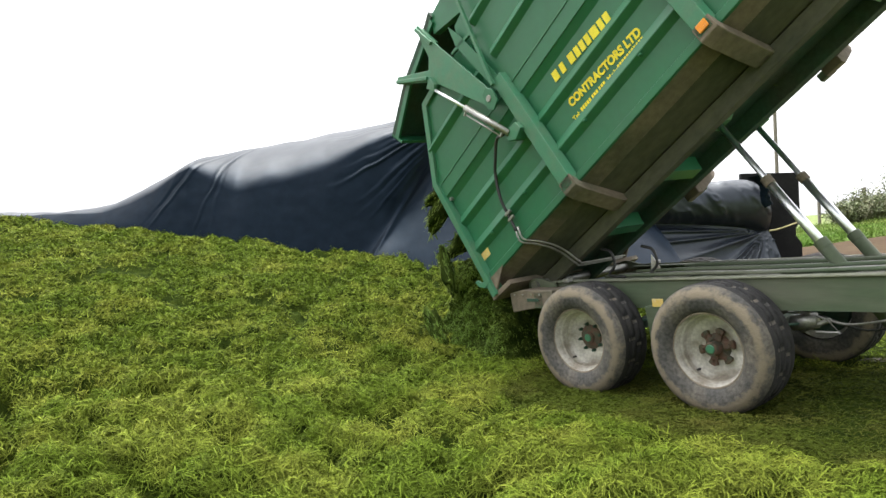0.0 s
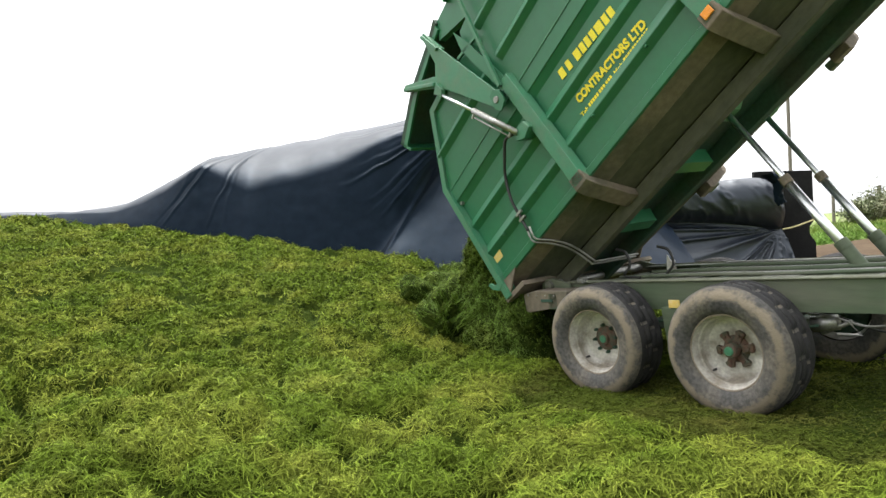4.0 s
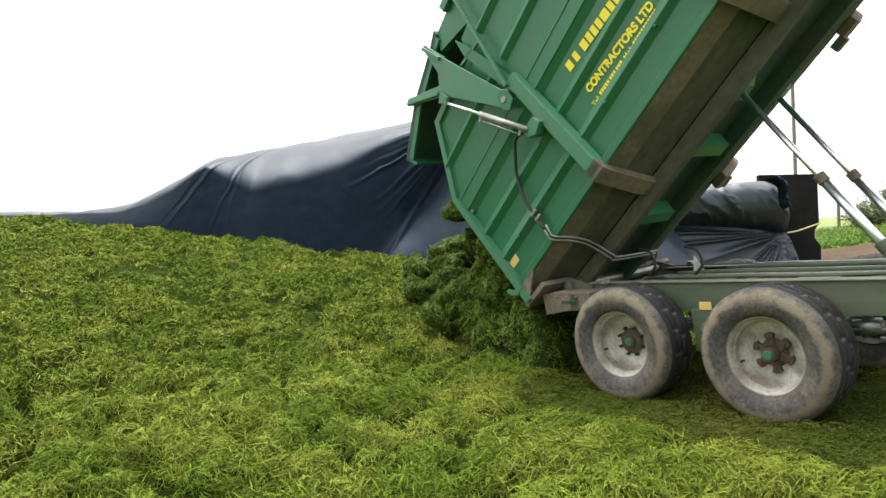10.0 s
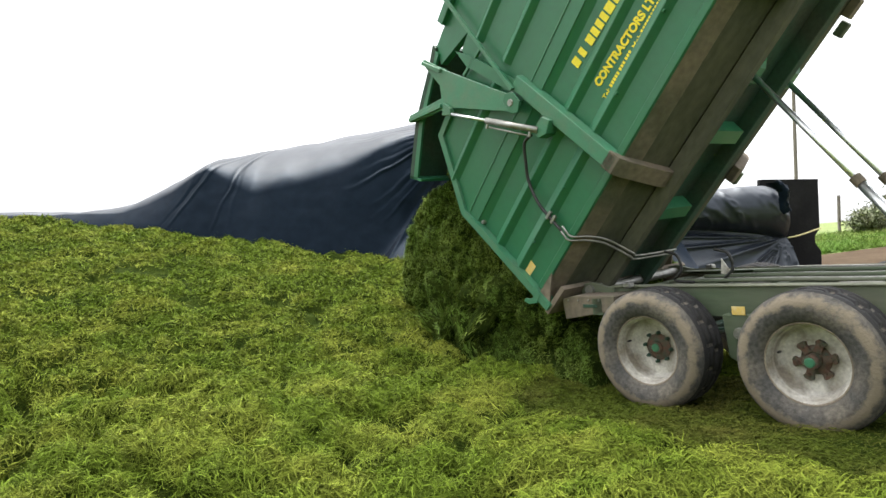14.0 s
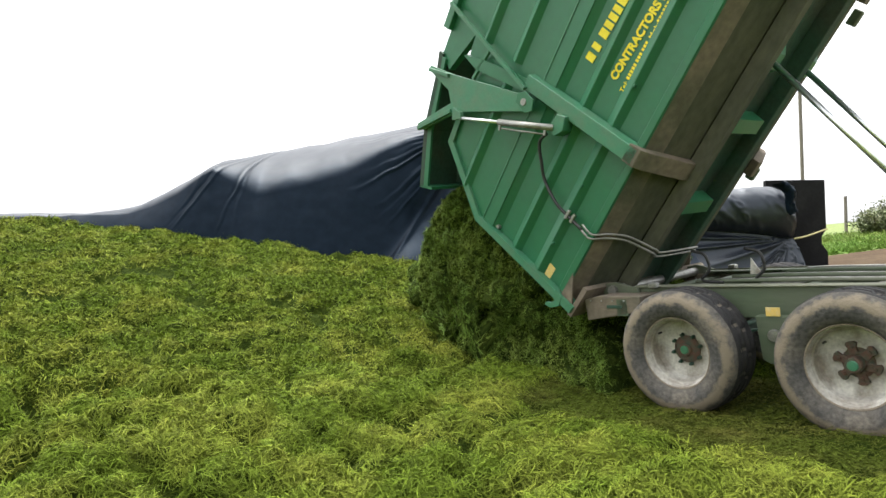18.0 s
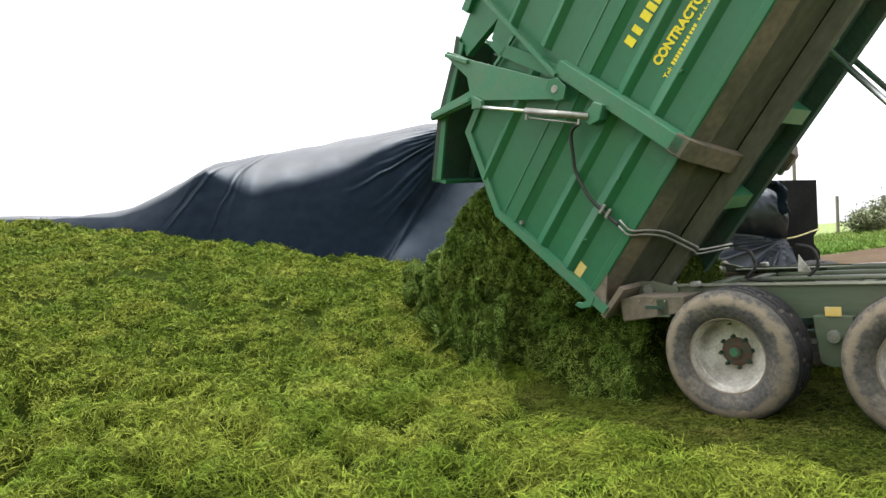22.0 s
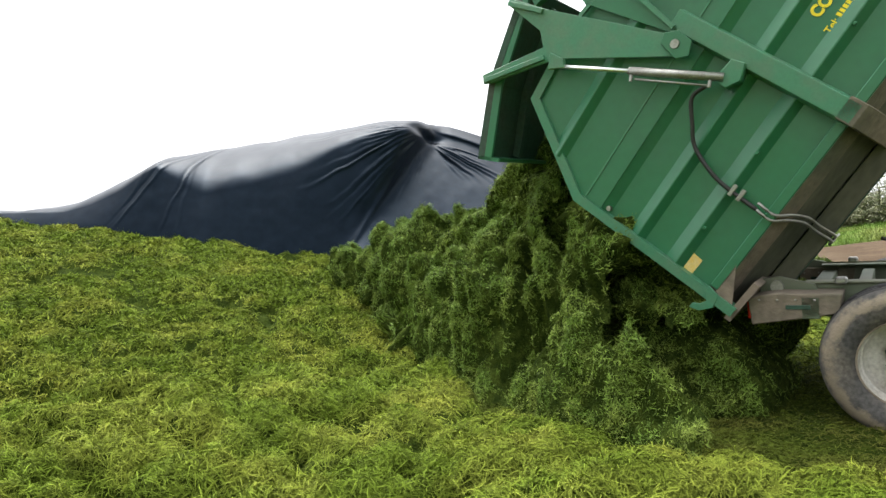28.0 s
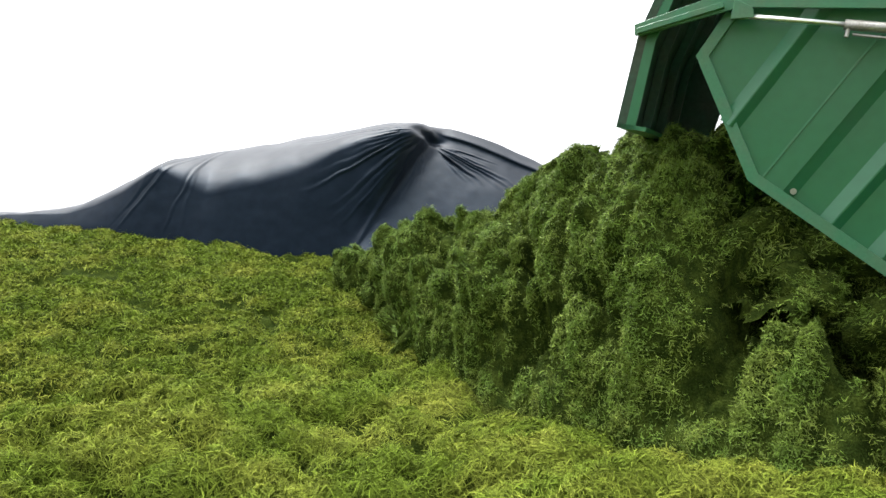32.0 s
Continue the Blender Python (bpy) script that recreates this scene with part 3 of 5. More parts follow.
    V = np.concatenate([np.stack([X, Y, Z], -1), back], 1).reshape(-1, 3)
    n, m = len(xs), len(qs) + 1
    ob = tagged(new("silage_clamp"), "long silage mound under glossy creased black plastic sheet", "silage clamp")
    cuts = [0, int(np.searchsorted(xs, -3.9)), int(np.searchsorted(xs, 0.25)), n - 1]
    for p, q in zip(cuts, cuts[1:]):
        i = (np.arange(q - p)[:, None] * m + np.arange(m - 1)[None]).ravel()
        raw("cover_sheet", V[p * m:(q + 1) * m], np.stack([i, i + m, i + m + 1, i + 1], 1), SHEET, ob, smooth=True)


def build_stack():
    """A lower stack of the same sheet, pinched by a strap at its end and leaning on a black board."""
    xs, low, roll = np.linspace(1.6, 7.05, 210), np.linspace(0, 1, 70)[:-1], np.linspace(-1.45, 2.7, 80)
    tx, tz = 6.98, 2.2
    V = []
    for x in xs:
        e = min(1.0, max(0.0, (x - 6.0) / 1.06))
        cz = tz + 0.16 * (tx - x) * math.exp(-(tx - x) / 3.0)
        top = 3.26 + 0.05 * math.sin(x * 2.1)
        for q in low:
            z = 0.8 + (cz - 0.8) * q
            V.append((x + 0.12 * e ** 6 * math.sin(q * 3.1), 13.98 - 0.55 * (1 - q) ** 0.8, z))
        fat = math.sqrt(max(0.06, 1 - 0.85 * e ** 4))
        for p in roll:
            rz = (top - cz) / 2
            wrap = 1.0 if p < 1.2 else 1 + (p - 1.2) * 0.8
            V.append((x, 14.05 - 0.5 * math.cos(p) * fat * wrap, cz + rz + rz * math.sin(p) * (0.55 + 0.45 * fat) - 0.10 * e ** 3))
    V = np.array(V)
    dx, dz = V[:, 0] - tx, V[:, 2] - tz
    ang, d = np.mod(np.arctan2(dz, dx), 2 * math.pi), np.hypot(dx, dz)
    m = len(low) + len(roll)
    below = np.tile(np.arange(m) < len(low), len(xs))
    fold = np.abs(np.sin(ang * 17 + 1.6 * np.sin(ang * 8) + 0.1 * rolling(d, ang, 0.6, 22)))
    V[:, 1] -= np.where(below, (1 - fold) ** 1.6 * 0.14 * np.clip(d / 0.5, 0, 1) * np.exp(-d / 3.5), 0)
    V[:, 1] -= np.where(below, 0.01, 0.05 * (1 - np.abs(rolling(V[:, 0] + 0.6 * V[:, 2], V[:, 2] * 0.8, 0.45, 15, 3))) ** 5)
    V[:, 2] += np.where(below, 0, 0.015 * rolling(V[:, 0], V[:, 1], 0.5, 16, 2))
    n = len(xs)
    i = (np.arange(n - 1)[:, None] * m + np.arange(m - 1)[None]).ravel()
    ob = raw("plastic_cover", V, np.stack([i, i + 1, i + m + 1, i + m], 1), SHEET_SHEEN, smooth=True)
    tagged(ob, "pleated black plastic cover over a lower mound, strapped at its end", "silage cover")
    part("strap", tube(bend([(6.9, 13.62, 2.18), (7.2, 13.75, 2.24), (7.78, 14.0, 2.42)]), 0.016), ROPE, ob, "pale yellowish rope strap")
    # the torn flap at the roll's shoulder
    rng = np.random.default_rng(17)
    U, W = np.meshgrid(np.linspace(0, 1, 9), np.linspace(0, 1, 16))
    X = 6.55 + 0.42 * W + 0.10 * np.sin(W * 5) + (U - 0.5) * 0.24
    Z = 3.30 - 0.62 * W ** 1.2 + 0.10 * (U - 0.5) + rng.normal(size=U.shape) * 0.012
    Y = 13.52 - 0.14 * np.sin(U * 3.1) * (1 - 0.5 * W) + 0.1 * W + rng.normal(size=U.shape) * 0.02
    i = (np.arange(15)[:, None] * 9 + np.arange(8)[None]).ravel()
    fl = raw("sheet_edge", np.stack([X, Y, Z], -1).reshape(-1, 3), np.stack([i, i + 1, i + 10, i + 9], 1), SHEET, ob)
    tagged(fl, "loose crumpled black edge of the sheet")


def build_board():
    w = [(6.6, 0.9), (7.86, 0.9), (7.86, 1.95), (7.74, 2.12), (7.74, 2.28), (7.84, 2.42), (7.84, 3.48), (6.6, 3.46)]
    ob = obj("end_board", prism(w, "y", 14.15, 14.27, 0.006), BOARD)
    tagged(ob, "tall black end board with a notched edge", "board")


def build_pole():
    x, y = 15.9, 30.5
    z = float(base_z(np.array(x), np.array(y)))
    ob = obj("telegraph_pole", tube([(x, y, z - 0.3), (x, y, z + 3), (x, y, z + 6.9)], 0.08, 12), WOOD)
    tagged(ob, "tall weathered wooden pole behind the yard", "pole")
    for px, py, h in ((17.2, 29.5, 1.6), (19.6, 30, 1.4), (22.5, 30.5, 1.4)):
        pz = float(base_z(np.array(px), np.array(py)))
        tagged(obj("fence_post", tube([(px, py, pz - 0.2), (px + 0.02, py, pz + h)], 0.07, 8), WOOD), "grey wooden fence post in the pasture", "fence post", "posts along the pasture")


def build_bush(name, x, y, r, h, seed):
    rng = np.random.default_rng(seed)
    z = float(base_z(np.array(x), np.array(y)))
    bush = tagged(new(name), "straggly grey-green hedge bush at the edge of the pasture", "bush", "bushes along the hedge")
    bush.location = (x, y, z)
    bm = bmesh.new()
    tips = []
    for k in range(16):
        a, q = rng.uniform(0, 6.28), rng.uniform(0.3, 1.0)
        tip = (math.cos(a) * r * q, math.sin(a) * r * q, h * rng.uniform(0.35, 1.0))
        tube([(0.1 * math.cos(a), 0.1 * math.sin(a), -0.1), (tip[0] * 0.4, tip[1] * 0.4, tip[2] * 0.5), tip], 0.025, 5, bm)
        tips.append(tip)
    part("stems", bm, BARK, bush)
    n = 5200
    c = np.array(tips)[rng.integers(0, len(tips), n)] * rng.uniform(0.3, 1.12, n)[:, None]
    pts = c + rng.normal(size=(n, 3)) * np.array((r * 0.22, r * 0.22, h * 0.14))
    pts[:, 2] = np.abs(pts[:, 2]) * 0.9 + 0.02
    V, F = strands("", pts, (0.06, 0.2), 0.04, rng, (-0.4, 1.4))
    leaves = raw("crown", V, F, LEAF, bush)
    return bush


def build_verge():
    """Rough tufts between the track and the hedge."""
    rng = np.random.default_rng(19)
    x = rng.uniform(9.5, 34, 9000)
    y = 18.2 + 0.09 * x + rng.uniform(0, 1, 9000) ** 1.6 * 9
    z = base_z(x, y) - 0.02 + 0.05 * rolling(x, y, 2.3, 5)
    V, F = tufted(np.stack([x, y, z], 1), np.tile((0.0, 0.0, 1.0), (9000, 1)), 9, 0.09, (0.1, 0.3), 0.018, rng, (0.5, 1.6))
    tagged(raw("verge_grass", V, F, VERGE), "rough green verge grass along the farm track", "grass", kind="stuff")


build_verge()
build_clamp()
build_stack()
build_board()
build_pole()
for k, (bx, by, br, bh) in enumerate(((17.0, 27.0, 0.9, 0.75), (18.2, 27.6, 1.1, 0.95), (19.4, 28.2, 1.4, 1.3), (21.2, 28.4, 1.6, 1.7), (23.0, 29, 1.6, 1.7), (24.8, 30, 2.0, 2.4), (27.5, 31, 2.2, 2.5), (30.5, 32, 2.4, 2.6))):
    build_bush("hedge_bush", bx, by, br, bh, 30 + k)


# ---- the trailer ----
MID = 1.113
REAR = ((-0.32, 0.11), (-0.295, 1.62), (0.205, 2.43), (0.55, 2.44))


def strip(points, width, y0, y1):
    """A flat bar of the given width that follows a bent line on its left-hand side."""
    p = [Vector((a, b)) for a, b in points]
    inner = []
    for i, q in enumerate(p):
        d0 = (q - p[i - 1]).normalized() if i else (p[1] - q).normalized()
        d1 = (p[i + 1] - q).normalized() if i + 1 < len(p) else d0
        n0, n1 = Vector((d0.y, -d0.x)), Vector((d1.y, -d1.x))
        n = (n0 + n1).normalized()
        inner.append(q + n * width / max(0.3, n.dot(n0)))
    bm = bmesh.new()
    for i in range(len(p) - 1):
        prism([p[i], p[i + 1], inner[i + 1], inner[i]], "y", y0, y1, 0.0, bm)
    return bm


def mirrored(y):
    return 2 * MID - y


def rear_u(v):
    return float(np.interp(v, [q[1] for q in REAR[:3]], [q[0] for q in REAR[:3]]))


def lettering(name, text, size, u, v, tilt, y, parent, mat, label):
    cu = bpy.data.curves.new("text", "FONT")
    cu.body, cu.size, cu.extrude, cu.offset = text, size, 0.002, (0.045 if size > 0.1 else 0.012) * size
    tmp = new("text", cu)
    bpy.context.view_layer.update()
    me = bpy.data.meshes.new_from_object(tmp.evaluated_get(bpy.context.evaluated_depsgraph_get()))
    bpy.data.objects.remove(tmp)
    me.materials.clear()
    me.materials.append(mat)
    ob = new(name, me)
    ob.parent = parent
    ob["label"] = label
    ob.matrix_basis = Matrix.Translation((u, y, v)) @ Matrix.Rotation(radians(-tilt), 4, "Y") @ Matrix.Rotation(radians(90), 4, "X")
    return ob


def bars(name, u, v, tilt, y, lengths, height, gap, parent, label):
    x = 0.0
    c, s = math.cos(radians(tilt)), math.sin(radians(tilt))
    for n in lengths:
        q = [(x, 0), (x + n, 0), (x + n, height), (x, height)]
        part(name, prism([(u + a * c - b * s, v + a * s + b * c) for a, b in q], "y", y - 0.002, y + 0.002, 0), YELLOW, parent, label)
        x += n + gap


def build_body(t):
    floor = [(0.06, 0.29), (0.5, 0.10), (mirrored(0.5), 0.10), (mirrored(0.06), 0.29), (mirrored(0.06), 0.35), (mirrored(0.5), 0.15), (0.5, 0.15), (0.06, 0.35)]
    body = part("tipper_body", prism(floor, "x", -0.32, 5.6), OLIVE, t, "grimy folded steel floor of the tipping body")
    for k in (1, -1):
        strip_of = [(0.055, 0.286), (0.235, 0.208), (0.237, 0.214), (0.057, 0.300)]
        part("muddy_floor_edge", prism([(q[0] if k > 0 else mirrored(q[0]), q[1]) for q in strip_of], "x", -0.32, 5.6), MUD, body, "dried brown mud along the floor's edge")
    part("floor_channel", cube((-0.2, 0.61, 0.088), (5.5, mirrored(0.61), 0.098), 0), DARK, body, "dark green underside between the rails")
    for near in (True, False):
        def Y(a, b):
            return (a, b) if near else (mirrored(b), mirrored(a))
        low = [(-0.24, 0.30), (rear_u(1.4), 1.4), (5.6, 1.4), (5.6, 0.30)]
        part("lower_side_panel", prism(low, "y", *Y(0.085, 0.12)), GREEN, body, "dark green pressed steel side")
        up = [(rear_u(1.45), 1.40), (-0.295, 1.62), (0.205, 2.43), (1.05, 2.40), (1.15, 2.62), (1.35, 2.64), (0.86, 2.84), (0.98, 3.02), (5.6, 3.02), (5.6, 1.40)]
        part("upper_side_panel", prism(up, "y", *Y(0.03, 0.12)), GREEN, body, "dark green upper side panel that stands proud")
        # sloping step under the upper panel
        st = [(Y(0.085, 0.1)[0 if near else 1], 1.32), (Y(0.03, 0.1)[0 if near else 1], 1.42), (Y(0.1, 0.1)[0], 1.42), (Y(0.1, 0.1)[0], 1.32)]
        zones = ((None, 1.2), (1.36, 2.95), (3.11, 4.55), (4.71, 5.6))
        for a, b in zones:
            part("panel_step", prism(st, "x", rear_u(1.37) + 0.06 if a is None else a, b), GREEN, body)
            for v0, v1, y in ((0.60, 0.76, 0.085), (0.965, 1.115, 0.085), (1.885, 2.03, 0.03), (2.36, 2.50, 0.03)):
                if v1 > 2.4 and a is None:
                    continue
                d = -0.05 if near else 0.05
                yy = y if near else mirrored(y)
                prof = [(yy, v0), (yy + d, v0 + 0.058), (yy + d, v0 + 0.068), (yy, v1), (yy - d * 0.2, v1), (yy - d * 0.2, v0)]
                part("side_rib", prism(prof, "x", rear_u(v0) + 0.07 if a is None else a, b), GREEN, body)
            part("seam", cube((rear_u(1.57) + 0.07 if a is None else a, *[Y(0.022, 0.03)[0]], 1.555), (b, Y(0.022, 0.03)[1], 1.568), 0), GREEN_LIGHT, body)
        part("rear_flange", strip(REAR, 0.075, *Y(-0.005, 0.13)), GREEN_LIGHT, body, "worn lighter green edge flange")
        part("sill_flange", cube((-0.22, Y(0.03, 0.1)[0], 0.283), (5.6, Y(0.03, 0.1)[1], 0.36), 0.008), GREEN, body)
        for u0 in (1.2, 2.95, 4.55):
            y = 0 if near else 1
            pr = [(u0 - 0.01, Y(0.06, 0.1)[0]), (u0 + 0.17, Y(0.06, 0.1)[0]), (u0 + 0.15, Y(-0.045, 0)[0]), (u0 + 0.01, Y(-0.045, 0)[0])] if near else \
                 [(u0 - 0.01, mirrored(0.06)), (u0 + 0.17, mirrored(0.06)), (u0 + 0.15, mirrored(-0.045)), (u0 + 0.01, mirrored(-0.045))]
            part("side_post", prism(pr, "z", 0.28, 1.70 if u0 == 1.2 else 3.02, 0.004), GREEN_LIGHT, body, "green upright channel")
        part("top_rail", cube((1.24, Y(-0.03, 0.13)[0], 3.0), (5.6, Y(-0.03, 0.13)[1], 3.1)), GREEN, body)
        gus = [(-0.30, 0.12), (-0.30, 0.30), (0.02, 0.30)]
        part("corner_gusset", prism(gus, "y", *Y(0.03, 0.05)), MUD, body, "dusty corner plate")
    part("front_wall", cube((5.56, 0.12, 0.3), (5.62, mirrored(0.12), 3.0)), GREEN, body)
    part("floor_lip", prism([(-0.36, 0.09), (-0.02, 0.08), (-0.02, 0.13), (-0.36, 0.14)], "y", 0.03, mirrored(0.03)), MUD, body, "dusty rear lip of the floor")
    # under the floor
    for u0 in (1.2, 2.95, 4.55):
        for k in (1, -1):
            cm = [(-0.045, 0.38), (-0.045, 0.25), (0.02, 0.20), (0.44, 0.02), (0.52, 0.02), (0.52, 0.098), (0.5, 0.098), (0.03, 0.29)]
            part("cross_bearer", prism([(q[0] if k > 0 else mirrored(q[0]), q[1]) for q in cm], "x", u0 + 0.0, u0 + 0.17, 0.006), MUD, body, "mud-caked bearer that wraps under the floor")
    for u0 in (0.88, 1.71, 3.7):
        part("floor_cleat", prism([(u0, -0.05), (u0 + 0.13, -0.05), (u0 + 0.15, 0.095), (u0 + 0.11, 0.095)], "y", 0.62, 1.08), GREEN, body, "short green cross plate")
    # near rail olive, far rail a darker green
    for y in (0.50, 1.16):
        part("subframe_rail", cube((-0.2, y, -0.06), (5.4, y + 0.1, 0.087)), OLIVE if y < 1 else DARK, body, "grimy olive green subframe rail" if y < 1 else "dark green subframe rail")
        part("ram_bracket", prism([(2.2, 0.09), (2.5, 0.09), (2.4, 0.03), (2.26, 0.03)], "y", y + 0.12, y + 0.4), GREEN, body)
    # end boxes of the far bearers that show past the body
    for u0 in (1.0, 2.72):
        part("bearer_end", cube((u0 + 0.02, mirrored(-0.05), 0.2), (u0 + 0.17, mirrored(-0.12), 0.29), 0.01), GREEN_DUSTY, body)
    # opened tailgate with its arms; the shade inside it is put into the dark colour
    gate = [(0.98, 3.06), (0.76, 2.99), (0.13, 2.87), (-0.50, 2.60), (-0.47, 2.54), (0.13, 2.80), (0.77, 2.92), (0.98, 2.99)]
    tg = part("tailgate", prism(gate, "y", 0.0, mirrored(0.0)), DARK, body, "raised tailgate, its shaded inside coloured dark")
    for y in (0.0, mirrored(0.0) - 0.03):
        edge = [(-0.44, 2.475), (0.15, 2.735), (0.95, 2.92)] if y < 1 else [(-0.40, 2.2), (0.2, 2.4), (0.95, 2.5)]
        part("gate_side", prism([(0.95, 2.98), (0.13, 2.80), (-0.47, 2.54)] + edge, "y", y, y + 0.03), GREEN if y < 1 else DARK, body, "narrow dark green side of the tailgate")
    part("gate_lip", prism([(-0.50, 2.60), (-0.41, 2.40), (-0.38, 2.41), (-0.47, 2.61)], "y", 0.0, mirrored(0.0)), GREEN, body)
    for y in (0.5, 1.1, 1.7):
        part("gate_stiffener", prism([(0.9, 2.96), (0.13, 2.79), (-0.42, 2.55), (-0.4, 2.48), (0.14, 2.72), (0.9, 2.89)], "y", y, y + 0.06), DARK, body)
    plate = [(1.18, 1.60), (1.16, 1.50), (1.08, 1.47), (0.60, 2.36), (0.50, 2.46), (0.13, 2.82), (0.10, 2.86), (0.16, 2.91), (0.62, 2.52), (0.72, 2.62), (0.76, 2.96), (0.77, 3.02), (0.82, 3.02), (0.89, 2.66)]
    for y0 in (-0.085, mirrored(-0.085) - 0.025):
        s = 1 if y0 < 0.5 else -1
        part("tailgate_arm", prism(plate, "y", y0, y0 + 0.025, 0.003), GREEN_LIGHT, body, "flat green lifting arm with two prongs")
        yo = y0 if s > 0 else y0 + 0.025
        for a, b, w in (((0.13, 2.86), (0.56, 2.46), 0.05), ((0.78, 3.0), (0.86, 2.68), 0.05)):
            d = (Vector(b) - Vector(a)).normalized()
            n = Vector((-d.y, d.x)) * 0.02
            part("arm_prong", prism([Vector(a) - n, Vector(b) - n, Vector(b) + n, Vector(a) + n], "y", y0 - 0.03, y0 + 0.09, 0.003), GREEN_LIGHT, body, "square steel prong")
        bm = lathe([(0.001, 0), (0.032, 0), (0.036, 0.01), (0.036, 0.09)], 14)
        bmesh.ops.translate(bm, verts=bm.verts, vec=(1.125, yo - 0.04 if s > 0 else yo - 0.05, 1.565))
        part("pivot_pin", bm, STEEL, body, "greasy steel pivot pin")
        part("pivot_plate", prism([(1.04, 1.5), (1.08, 1.66), (1.16, 1.68), (1.22, 1.6), (1.2, 1.47), (1.1, 1.43)], "y", yo - 0.012 * s, yo - 0.03 * s, 0.003) if s > 0 else
             prism([(1.04, 1.5), (1.08, 1.66), (1.16, 1.68), (1.22, 1.6), (1.2, 1.47), (1.1, 1.43)], "y", yo, yo + 0.02, 0.003), GREEN, body)
        # tailgate ram
        A, B = Vector((0.56, yo - 0.03 * s, 2.30)), Vector((1.09, yo - 0.01 * s, 1.13))
        part("ram_rod", tube([A, A.lerp(B, 0.5)], 0.017, 12), CHROME, body, "bright chrome ram rod", True)
        part("ram_barrel", tube([A.lerp(B, 0.46), B], 0.032, 14), STEEL, body, "dull steel ram barrel", True)
        part("feed_pipe", tube([A.lerp(B, 0.5) + Vector((-0.05, -0.01 * s, -0.03)), A.lerp(B, 0.94) + Vector((-0.06, -0.01 * s, -0.03))], 0.009, 8), STEEL, body, "thin steel pipe along the ram", True)
        for q in (0.48, 0.93):
            part("pipe_clip", tube([A.lerp(B, q), A.lerp(B, q) + Vector((-0.07, -0.01 * s, -0.035))], 0.014, 8), STEEL, body)
        part("ram_clevis", prism([(1.05, 1.18), (1.03, 1.08), (1.12, 1.02), (1.24, 1.06), (1.22, 1.16)], "y", *((-0.10, 0.04) if s > 0 else (mirrored(0.04), mirrored(-0.10))), 0.006), GREEN_LIGHT, body, "green ram bracket block")
        part("arm_lug", prism([(0.50, 2.36), (0.58, 2.24), (0.63, 2.29), (0.62, 2.42)], "y", yo - 0.05 * s if s > 0 else yo, yo if s > 0 else yo + 0.05, 0.003), GREEN_LIGHT, body)
        # brace bars above the arm
        yb = (-0.035, 0.0) if s > 0 else (mirrored(0.0), mirrored(-0.035))
        yt = (-0.085, -0.05) if s > 0 else (mirrored(-0.05), mirrored(-0.085))
        part("brace_bar", strip([(1.205, 1.66), (1.49, 3.06)], 0.035, *yt), GREEN_LIGHT, body, "slim green brace bar")
        part("brace_link", strip([(0.97, 2.41), (1.31, 2.34)], 0.03, *yb), GREEN_LIGHT, body)
        part("brace_plate", prism([(1.32, 1.58), (1.19, 1.62), (1.07, 2.40), (1.12, 2.64), (1.19, 2.40), (1.27, 1.94)], "y", yb[0], yb[0] + 0.014), GREEN, body, "flat green plate that carries the brace")
        # hook that locks the closed tailgate
        hy = (-0.01, 0.02) if s > 0 else (mirrored(0.02), mirrored(-0.01))
        part("latch_hook", prism([(-0.22, 0.36), (-0.24, 0.26), (-0.34, 0.24), (-0.42, 0.31), (-0.44, 0.38), (-0.40, 0.38), (-0.37, 0.33), (-0.32, 0.31), (-0.28, 0.36)], "y", *hy, 0.003), GREEN_LIGHT, body)
    # hose and pipes
    part("hydraulic_hose", tube(bend([(0.98, -0.03, 1.22), (0.86, -0.02, 1.26), (0.7, 0.0, 1.15), (0.57, 0.02, 1.04), (0.47, 0.01, 0.8), (0.44, 0.02, 0.6), (0.43, 0.01, 0.42)]), 0.016, 8), BLACK, body, "black rubber hose", True)
    for dy in (0, 0.045):
        part("steel_pipe", tube(bend([(0.43 + dy, 0.01, 0.44), (0.42 + dy, 0.0, 0.30), (0.47 + dy, 0.12, 0.22), (0.50 + dy, 0.26, 0.13), (0.48 + dy, 0.40, 0.04), (0.47 + dy, 0.50, -0.08), (0.43 + dy, 0.62, -0.085), (0.42 + dy, 1.28, -0.085)], 5), 0.011, 8), STEEL, body, "bare steel hydraulic pipe", True)
    for v in (0.62, 0.55):
        part("pipe_clip", cube((0.41, -0.0, v), (0.5, 0.03, v + 0.03), 0.003), STEEL, body)
    bm = lathe([(0.001, -0.02), (0.02, -0.02), (0.022, 0.0), (0.022, 0.08)], 10)
    bmesh.ops.translate(bm, verts=bm.verts, vec=(-0.19, 0.06, 1.345))
    part("bolt", bm, STEEL, body)
    for u, v in ((0.1, 0.63), (0.75, 0.64), (0.42, 0.63), (1.75, 0.63), (2.5, 0.62)):
        part("rivet", cube((u, 0.015, v), (u + 0.025, 0.05, v + 0.02), 0.004), GREEN, body)
    st = [(-0.235, 0.60), (-0.10, 0.60), (-0.11, 0.515), (-0.245, 0.52)]
    part("warning_sticker", prism(st, "y", 0.079, 0.083), STICKER, body, "faded yellow sticker")
    part("side_marker", cube((2.99, -0.06, 0.30), (3.08, -0.045, 0.37), 0.004), ORANGE, body, "amber side reflector")
